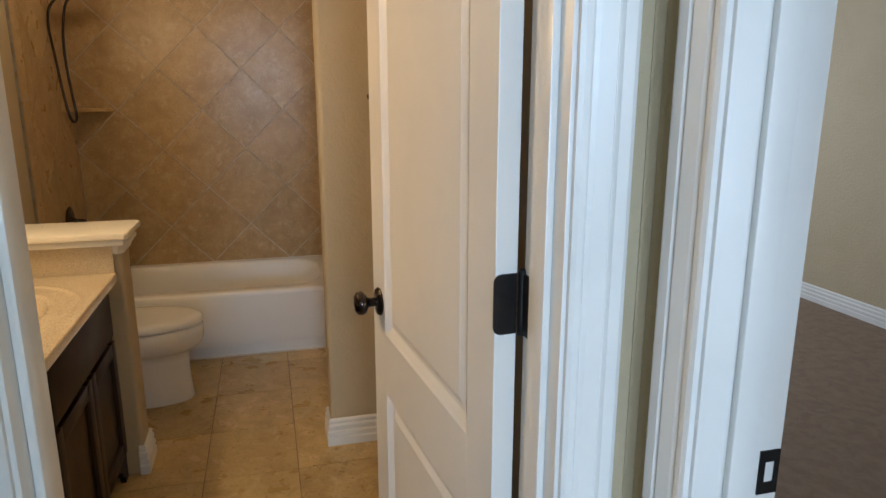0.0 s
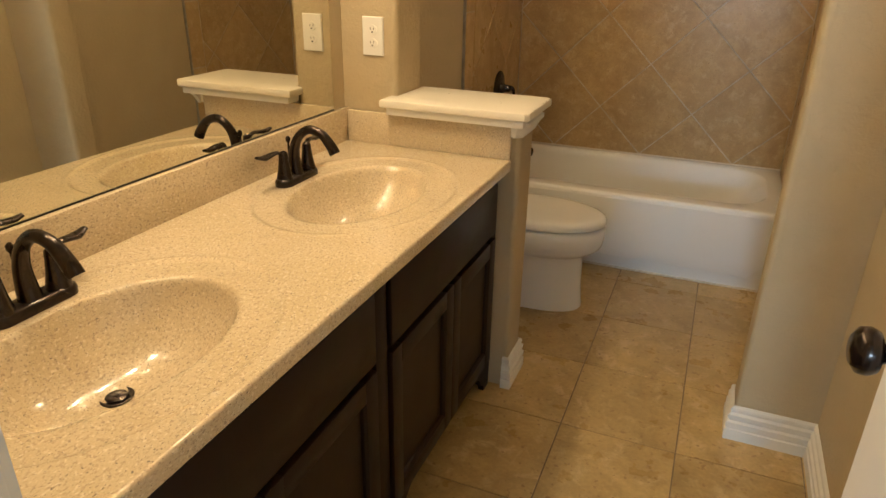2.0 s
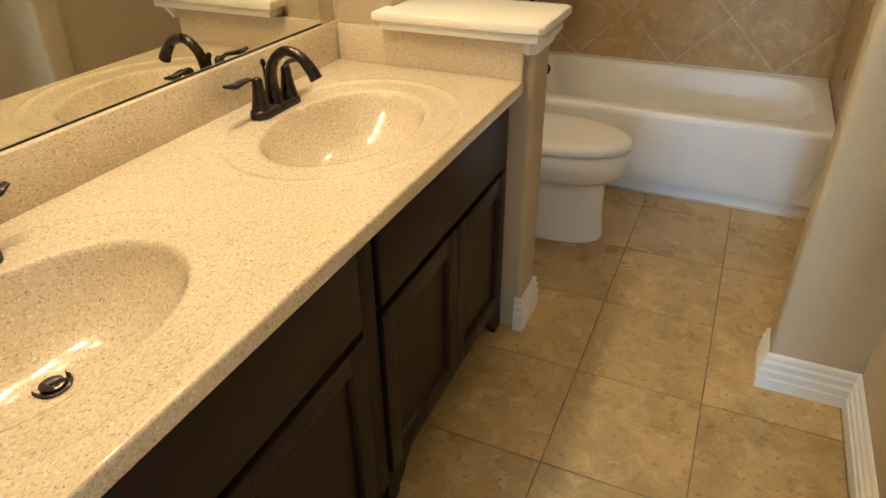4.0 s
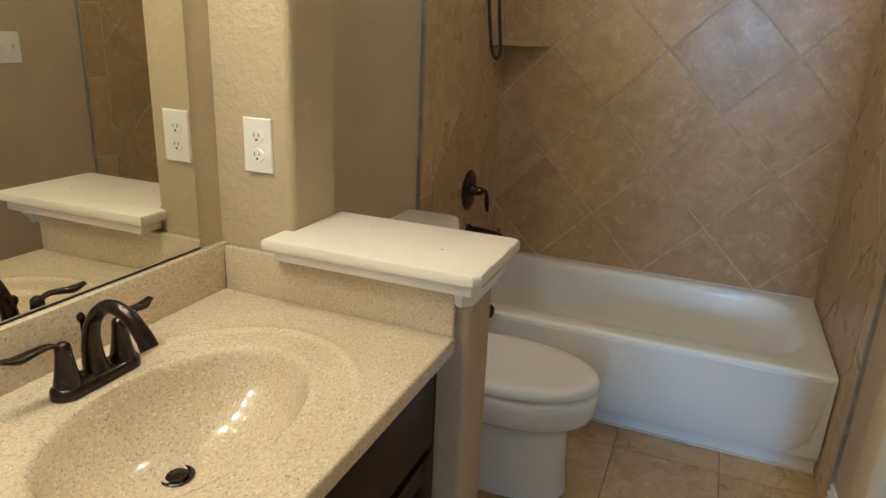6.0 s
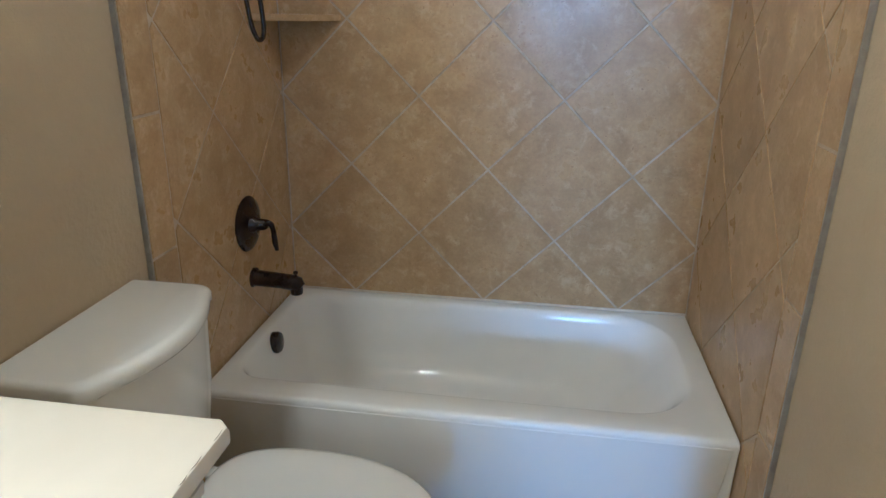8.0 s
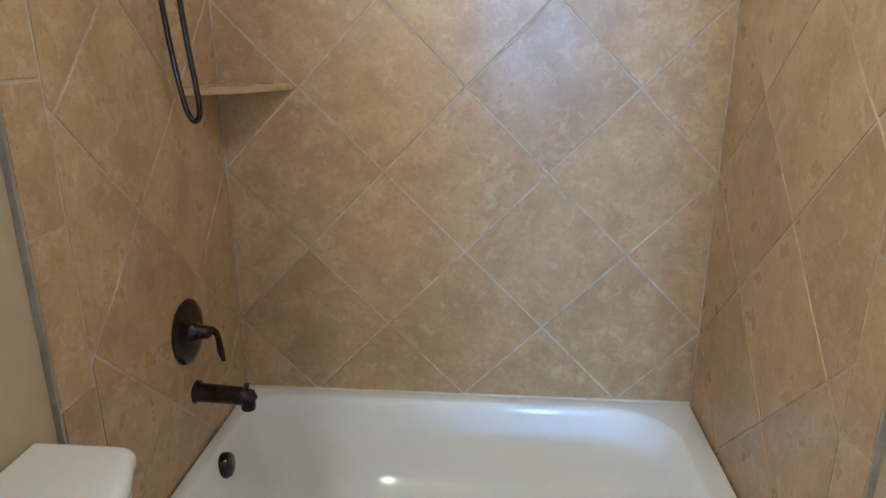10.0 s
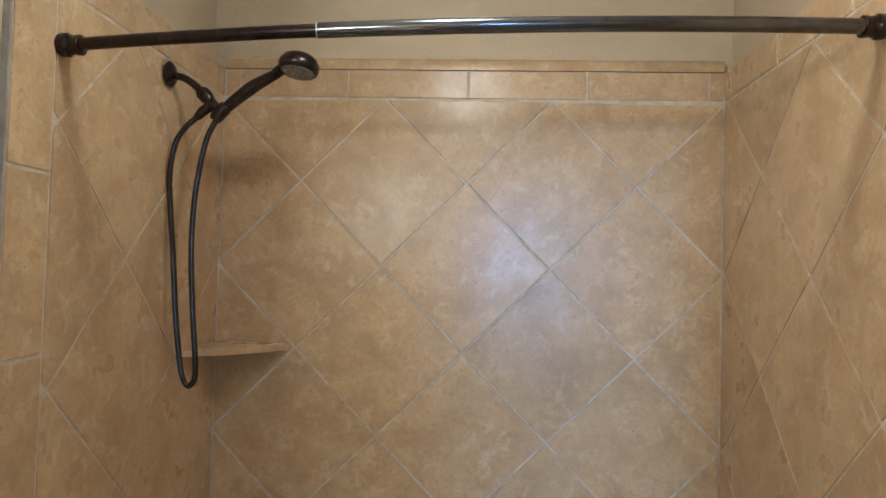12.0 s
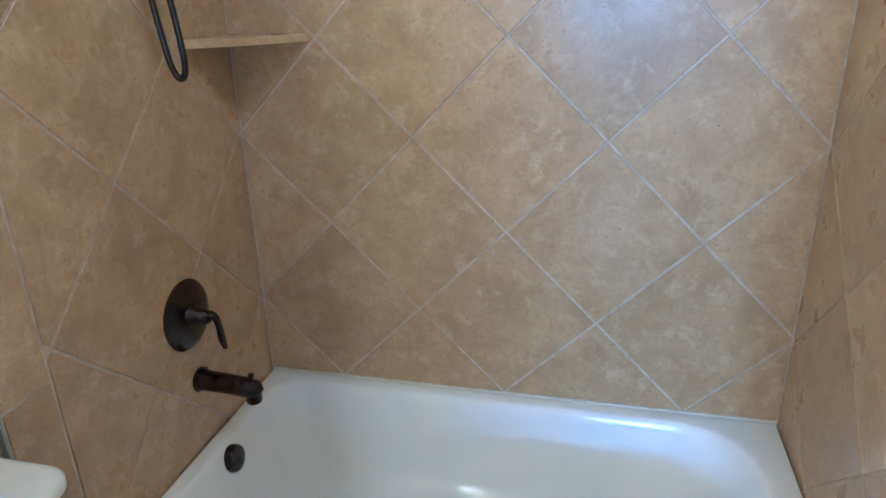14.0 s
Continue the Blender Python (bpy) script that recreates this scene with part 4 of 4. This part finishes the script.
# face frame: top rail, bottom rail, stiles
box(bm, FX - 0.019, FX, VY0 + 0.002, VY1 + 0.018, ZT - 0.075, ZT - 0.037, 0.001)
box(bm, FX - 0.0188, FX - 0.0002, VY0 + 0.002, VY1 + 0.018, 0.598, 0.626)
box(bm, FX - 0.0188, FX - 0.0002, VY0 + 0.002, VY1 + 0.018, 0.10, 0.15)
for a, b in ((VY0 + 0.002, 0.56), (1.372, 1.452), (2.19, VY1 + 0.018)):
    box(bm, FX - 0.0186, FX - 0.0004, a, b, 0.10, ZT - 0.04)
link("face_frame", bm, ESPRESSO, cab, smooth=30, origin=CB)
block("centre_post", FX, FX + 0.012, 1.384, 1.440, 0.105, ZT - 0.045, ESPRESSO, cab, bevel=0.004, origin=tuple(CB))
for y0, y1 in ((0.545, 1.375), (1.449, 2.196)):
    bm = bmesh.new()
    box(bm, FX + 0.0003, FX + 0.019, y0, y1, 0.622, ZT - 0.062, 0.004)
    link("false_drawer_front", bm, ESPRESSO, cab, smooth=30, origin=CB)
    mid = (y0 + y1) / 2 + 0.012
    panel_door(cab, y0, mid - 0.0015, 0.140, 0.603, FX + 0.0003)
    panel_door(cab, mid + 0.0015, y1, 0.140, 0.603, FX + 0.0003)
# toe kick and curved bracket feet
block("toe_kick", 0.44, 0.456, VY0 + 0.002, VY1 + 0.016, 0.0, 0.10, RECESS, cab, origin=tuple(CB))
for ya, yb in ((VY1 + 0.017, VY1 - 0.16), (1.452, 1.60), (1.372, 1.224), (VY0 + 0.004, VY0 + 0.15)):
    s = 1 if yb > ya else -1
    out = [(ya, 0.0), (ya, 0.1005), (yb, 0.1005), (ya + s * 0.12, 0.088), (ya + s * 0.095, 0.068), (ya + s * 0.080, 0.040), (ya + s * 0.055, 0.026), (ya + s * 0.05, 0.0)]
    bm = bmesh.new()
    prism(bm, out, lambda u, v, w: (FX - 0.020 + 0.020 * w, u, v))
    link("bracket_foot", bm, ESPRESSO, cab, origin=CB)


# faucets
def build_faucet():
    f = thing("basin_faucet", (0.062, 0, ZT - 0.0025), "oil-rubbed bronze two-handle faucet with an arched spout on the vanity top", "faucet", "vanity faucets")
    def add(nm, bm, sm=50, par=f):
        o = link(nm, bm, BRONZE, par, smooth=sm)
        o.location = (0, 0, 0)
    bm = bmesh.new()
    pl = []
    for sx, a0 in ((1, -90), (-1, 90)):
        for k in range(9):
            a = radians(a0 + 180 * k / 8)
            pl.append((0.027 * math.sin(a) * 0 + 0.027 * math.cos(a + math.pi / 2), sx * 0.056 + 0.027 * math.sin(a + math.pi / 2) * 1.0))
    pl = [(0.027 * math.cos(radians(t)), (0.056 if math.sin(radians(t)) > 0 else -0.056) + 0.030 * math.sin(radians(t))) for t in list(range(-90, 271, 15))[:-1] if t not in (0, 180)]
    loft(bm, [[(x, y, 0.0) for x, y in pl], [(x, y, 0.010) for x, y in pl], [(x * 0.94, y * 0.98, 0.016) for x, y in pl], [(x * 0.78, y * 0.93, 0.020) for x, y in pl]])
    add("base_plate", bm, 40)
    bm = bmesh.new()
    p = smooth_path([(0.0, 0, 0.012), (-0.004, 0, 0.045), (-0.002, 0, 0.085), (0.014, 0, 0.122), (0.048, 0, 0.146), (0.088, 0, 0.138), (0.116, 0, 0.108), (0.128, 0, 0.088)], 7)
    tube(bm, p, lerp_list([0.022, 0.018, 0.0145, 0.0125, 0.012, 0.0125, 0.0145, 0.0155], len(p)), 20)
    add("spout", bm, 60)
    for s in (-1, 1):
        h = new("handle")
        h.parent = f
        h.location = (0, s * 0.056, 0.014)
        bm = bmesh.new()
        lathe(bm, pose(0, 0, 0), [(0, 0), (0.0235, 0), (0.022, 0.010), (0.0175, 0.030), (0.0135, 0.058), (0.0130, 0.068), (0.0115, 0.076), (0.006, 0.081), (0, 0.082)], 24)
        o = link("stem", bm, BRONZE, h, smooth=50)
        o.location = (0, 0, 0)
        bm = bmesh.new()
        p = smooth_path([(-0.002, 0, 0.070), (-0.006, s * 0.018, 0.080), (-0.010, s * 0.040, 0.079), (-0.014, s * 0.066, 0.076), (-0.018, s * 0.090, 0.082)])
        tube(bm, p, lerp_list([0.0085, 0.0085, 0.0115, 0.0140, 0.0075], len(p)), 14, flat=0.5)
        o = link("lever", bm, BRONZE, h, smooth=55)
        o.location = (0, 0, 0)
    bm = bmesh.new()
    lathe(bm, pose(-0.021, 0, 0.014), [(0, 0), (0.003, 0), (0.003, 0.088), (0.0065, 0.094), (0.007, 0.102), (0.003, 0.107), (0, 0.107)], 12)
    add("lift_rod", bm)
    return f


fa = build_faucet()
fa.location = (0.062, BOWLS[0] + 0.025, ZT - 0.0025)
copy_thing(fa, pose(0.062, BOWLS[1] + 0.015, ZT - 0.0025))

# mirror
mi = thing("vanity_mirror", (XL + 0.004, 1.35, 1.5), "frameless wall mirror resting on the speckled backsplash", "mirror")
bm = bmesh.new()
box(bm, XL + 0.0005, XL + 0.0050, 0.50, 2.178, 0.969, 1.86)
link("glass", bm, MIRROR, mi, origin=mi.location)
block("bottom_channel", XL + 0.0052, XL + 0.0072, 0.50, 2.178, 0.9665, 0.9693, BLACK, mi, origin=tuple(mi.location))
# White oval that stands in for a bright glint on the mirror's edge.
bm = bmesh.new()
lathe(bm, pose(XL + 0.0055, 2.181, 1.575, 0, 90, 0) @ Matrix.Diagonal((1.9, 0.75, 1, 1)), [(0, 0), (0.012, 0), (0.0115, 0.002), (0.008, 0.005), (0, 0.0065)], 24)
link("edge_clip", bm, PLASTIC, mi, smooth=60, origin=mi.location)

# vanity light
vl = thing("vanity_light", (XL + 0.02, 1.38, 2.12), "bronze four-light vanity fixture above the mirror", "wall lamp")
bm = bmesh.new()
box(bm, XL + 0.0005, XL + 0.03, 0.92, 1.84, 2.09, 2.16, 0.006)
link("back_plate", bm, BRONZE, vl, smooth=40, origin=vl.location)
for b in BULBS:
    bm = bmesh.new()
    tube(bm, smooth_path([(XL + 0.025, b[1], 2.125), (XL + 0.09, b[1], 2.14), (b[0], b[1], 2.12)]), 0.008, 10)
    link("lamp_arm", bm, BRONZE, vl, smooth=50, origin=vl.location)
    bm = bmesh.new()
    lathe(bm, pose(b[0], b[1], 2.075), [(0, 0.045), (0.022, 0.045), (0.024, 0.0), (0.018, 0.0), (0.0, 0.002)], 20)
    link("lamp_socket", bm, BRONZE, vl, smooth=50, origin=vl.location)

dm = thing("ceiling_light", (DOME[0], DOME[1], ZC), "round flush glass ceiling light in the bathroom", "ceiling lamp")
bm = bmesh.new()
lathe(bm, pose(DOME[0], DOME[1], ZC - 0.001), [(0, 0), (0.15, 0), (0.15, -0.02), (0.14, -0.025), (0, -0.025)], 32)
link("rim", bm, BRONZE, dm, smooth=40, origin=dm.location)
bm = bmesh.new()
lathe(bm, pose(DOME[0], DOME[1], ZC - 0.0265), [(0.13, 0), (0.128, -0.006), (0.11, -0.012), (0.05, -0.015), (0, -0.016)], 32)
link("glass_dome", bm, GLOW, dm, smooth=50, origin=dm.location)


# outlets and switch
def plate(name, place, label, kind):
    """A wall plate facing +z of place (x right, y up)."""
    p = thing(name, place.translation, label, kind)
    p.matrix_world = place
    def add(nm, bm, mat, sm=40):
        o = link(nm, bm, mat, p, smooth=sm)
        o.location = (0, 0, 0)
    bm = bmesh.new()
    w = 0.037 if kind == "wall outlet" else 0.058
    loft(bm, [[(x * w * s, y * 0.0595 * s2, z) for x, y in ((-1, -1), (1, -1), (1, 1), (-1, 1))] for s, s2, z in ((1, 1, 0), (1, 1, 0.003), (0.94, 0.96, 0.006))])
    add("cover", bm, PLASTIC, 20)
    if kind == "wall outlet":
        for cy in (-0.0205, 0.0205):
            bm = bmesh.new()
            lathe(bm, pose(0, cy, 0.0055) @ Matrix.Diagonal((1, 0.86, 1, 1)), [(0, 0), (0.0172, 0), (0.0165, 0.0022), (0, 0.0024)], 24)
            add("socket", bm, PLASTIC)
            bm = bmesh.new()
            for x0, h in ((-0.0065, 0.0040), (0.0052, 0.0032)):
                box(bm, x0 - 0.001, x0 + 0.001, cy - h + 0.003, cy + h + 0.003, 0.0070, 0.0083)
            box(bm, -0.0028, 0.0028, cy - 0.0095, cy - 0.005, 0.0070, 0.0083)
            add("slots", bm, SLOT)
    else:
        for cx in (-0.023, 0.023):
            bm = bmesh.new()
            box(bm, cx - 0.005, cx + 0.005, -0.012, 0.012, 0.0055, 0.0075, 0.001)
            box(bm, cx - 0.0035, cx + 0.0035, -0.002, 0.010, 0.0070, 0.0145, 0.0015)
            add("toggle", bm, PLASTIC)
    bm = bmesh.new()
    lathe(bm, pose(0, 0, 0.0058), [(0, 0), (0.003, 0), (0.0028, 0.0010), (0, 0.0012)], 12)
    add("screw", bm, PLASTIC)
    return p


plate("wall_outlet", pose(0.072, STUB_Y0 - 0.0004, 1.198, 90, 0, 0), "white duplex wall outlet on the textured tan wall beside the mirror", "wall outlet")
plate("light_switch", pose(1.5116, 2.90, 1.325, 90, 0, -90), "white double toggle light switch on the tan wall", "light switch")


hk = thing("robe_hook", (XR, 2.235, 1.50), "small dark bronze robe hook on the tan wall", "robe hook")
bm = bmesh.new()
lathe(bm, pose(XR - 0.0005, 2.235, 1.50, 0, -90, 0), [(0, 0), (0.019, 0), (0.020, 0.004), (0.012, 0.008), (0.007, 0.012), (0.006, 0.040), (0, 0.041)], 20)
link("base", bm, BRONZE, hk, smooth=40, origin=hk.location)
bm = bmesh.new()
lathe(bm, pose(XR - 0.038, 2.235, 1.50, 0, -90, 0), [(0, 0), (0.008, 0.001), (0.011, 0.007), (0.010, 0.014), (0, 0.017)], 16)
link("knob", bm, BRONZE, hk, smooth=50, origin=hk.location)

# ---- tiles ----
def clip(poly, x0, x1, y0, y1):
    for ax, lim, sg in ((0, x0, 1), (0, x1, -1), (1, y0, 1), (1, y1, -1)):
        out = []
        for i, a in enumerate(poly):
            b = poly[(i + 1) % len(poly)]
            ia, ib = (a[ax] - lim) * sg >= -1e-9, (b[ax] - lim) * sg >= -1e-9
            if ia:
                out.append(a)
            if ia != ib:
                t = (lim - a[ax]) / (b[ax] - a[ax])
                out.append((a[0] + (b[0] - a[0]) * t, a[1] + (b[1] - a[1]) * t))
        poly = out
        if len(poly) < 3:
            return []
    res = []
    for q in poly:
        if not res or math.hypot(q[0] - res[-1][0], q[1] - res[-1][1]) > 0.008:
            res.append(q)
    if len(res) > 2 and math.hypot(res[0][0] - res[-1][0], res[0][1] - res[-1][1]) < 0.008:
        res.pop()
    return res if len(res) > 2 else []


def inset(poly, d):
    """The convex outline poly moved in by d."""
    a = sum(poly[i][0] * poly[(i + 1) % len(poly)][1] - poly[(i + 1) % len(poly)][0] * poly[i][1] for i in range(len(poly)))
    if a < 0:
        poly = poly[::-1]
    lines = []
    for i, p in enumerate(poly):
        q = poly[(i + 1) % len(poly)]
        dx, dy = q[0] - p[0], q[1] - p[1]
        L = math.hypot(dx, dy)
        lines.append(((p[0] - dy / L * d, p[1] + dx / L * d), (dx / L, dy / L)))
    out = []
    for i in range(len(lines)):
        (p, u), (q, v) = lines[i - 1], lines[i]
        den = u[0] * v[1] - u[1] * v[0]
        if abs(den) < 1e-6:
            out.append(q)
            continue
        t = ((q[0] - p[0]) * v[1] - (q[1] - p[1]) * v[0]) / den
        out.append((p[0] + u[0] * t, p[1] + u[1] * t))
    return out


rng = random.Random(5)


def tile(poly, place, parent, mat, gap=0.0036, thick=0.0038, rnd=0.0010):
    """One tile: poly in the wall's (u, v); place(u, v, w) gives the world point w metres proud of the bed."""
    area = abs(sum(poly[i][0] * poly[(i + 1) % len(poly)][1] - poly[(i + 1) % len(poly)][0] * poly[i][1] for i in range(len(poly)))) / 2
    if area < 0.0006:
        return
    w0 = rng.uniform(-0.0005, 0.0005)
    bm = bmesh.new()
    c = (sum(p[0] for p in poly) / len(poly), sum(p[1] for p in poly) / len(poly))
    a, b = inset(poly, gap), inset(poly, gap + rnd)
    loft(bm, [[place(u, v, 0.0005) for u, v in a], [place(u, v, thick - rnd + w0) for u, v in a], [place(u, v, thick + w0) for u, v in b]])
    link("tile", bm, mat, parent, origin=place(c[0], c[1], 0.0))


def diamonds(x0, x1, y0, y1, px, py, ax, ay, place, parent, mat):
    """Tiles set on the diagonal; joints cross at (ax + i px, ay + j py), i + j even."""
    i0, i1 = int((x0 - ax) / px) - 2, int((x1 - ax) / px) + 3
    j0, j1 = int((y0 - ay) / py) - 2, int((y1 - ay) / py) + 3
    for i in range(i0, i1):
        for j in range(j0, j1):
            if (i + j) % 2 == 0:
                cx, cy = ax + (i + 1) * px, ay + j * py
                p = clip([(cx - px, cy), (cx, cy - py), (cx + px, cy), (cx, cy + py)], x0, x1, y0, y1)
                if p:
                    tile(p, place, parent, mat)


def rects(u_edges, v_edges, place, parent, mat, gap=0.0036):
    for a, b in zip(u_edges, u_edges[1:]):
        for c, d in zip(v_edges, v_edges[1:]):
            tile([(a, c), (b, c), (b, d), (a, d)], place, parent, mat, gap)


# beds of grout behind the tile
bed_back = block("tiled_wall_back", -0.008, 1.508, 4.2020, YB + 0.0195, RIM - 0.03, TOPZ - 0.002, GROUT, kind="structure")
bed_left = block("tiled_wall_left", XL + 0.0005, -0.0020, 3.288, 4.2, 0.002, TOPZ - 0.002, GROUT, kind="structure")
bed_right = block("tiled_wall_right", 1.5020, 1.5295, 3.240, 4.2, 0.002, TOPZ - 0.002, GROUT, kind="structure")
block("tile_edge_trim_left", -0.0125, 0.0005, 3.2820, 3.2875, 0.002, TOPZ, EDGING, kind="structure")
block("tile_edge_trim_right", 1.4995, 1.5115, 3.2340, 3.2395, 0.002, TOPZ, EDGING, kind="structure")

on_back = lambda u, v, w: Vector((u, 4.2030 - w, v))
on_left = lambda u, v, w: Vector((-0.0030 + w, u, v))
on_right = lambda u, v, w: Vector((1.5030 - w, u, v))
PZ, AZ = 0.2525, 1.416
diamonds(0.001, 1.499, RIM + 0.002, BORD, 0.2515, PZ, 0.7505, AZ, on_back, bed_back, TILE)
rects([0.001, 0.05, 0.384, 0.748, 1.10, 1.456, 1.499], [BORD, TOPZ], on_back, bed_back, TILE)
diamonds(3.405, 4.199, 0.004, BORD, 0.2535, PZ, 4.182, AZ + PZ, on_left, bed_left, TILE)
rects([3.289, 3.405], [0.004, 0.15, 0.50, 0.851, 1.202, 1.483, 1.820, BORD + 0.04, TOPZ], on_left, bed_left, TILE)
rects([3.405, 3.52, 3.85, 4.15, 4.199], [BORD, TOPZ], on_left, bed_left, TILE)
diamonds(3.345, 4.199, 0.004, BORD, 0.2535, PZ, 4.182, AZ + PZ, on_right, bed_right, TILE)
rects([3.241, 3.345], [0.004, 0.15, 0.50, 0.848, 1.196, 1.51, 1.85, BORD + 0.04, TOPZ], on_right, bed_right, TILE)
rects([3.345, 3.52, 3.85, 4.15, 4.199], [BORD, TOPZ], on_right, bed_right, TILE)

bm = bmesh.new()
prism(bm, [(0, 0), (0.0195, 0)] + [(0.0195 * math.cos(radians(a)), 0.012 + 0.026 * math.sin(radians(a))) for a in range(0, 91, 15)], lambda u, v, w: (0.001 + 1.498 * w, 4.2195 - u, TOPZ + 0.0005 + v))
link("tile_top_edging", bm, TILE, bed_back, smooth=40)

fx = [XL - 0.09, 0.072, 0.442, 0.812, 1.182, 1.552, 1.599]
fy = [0.380, 0.553, 0.948, 1.343, 1.738, 2.133, 2.528, 2.923, 3.318, 3.52]
rects(fx, fy, lambda u, v, w: Vector((u, v, -0.0038 + w)), floor, FTILE, 0.0021)
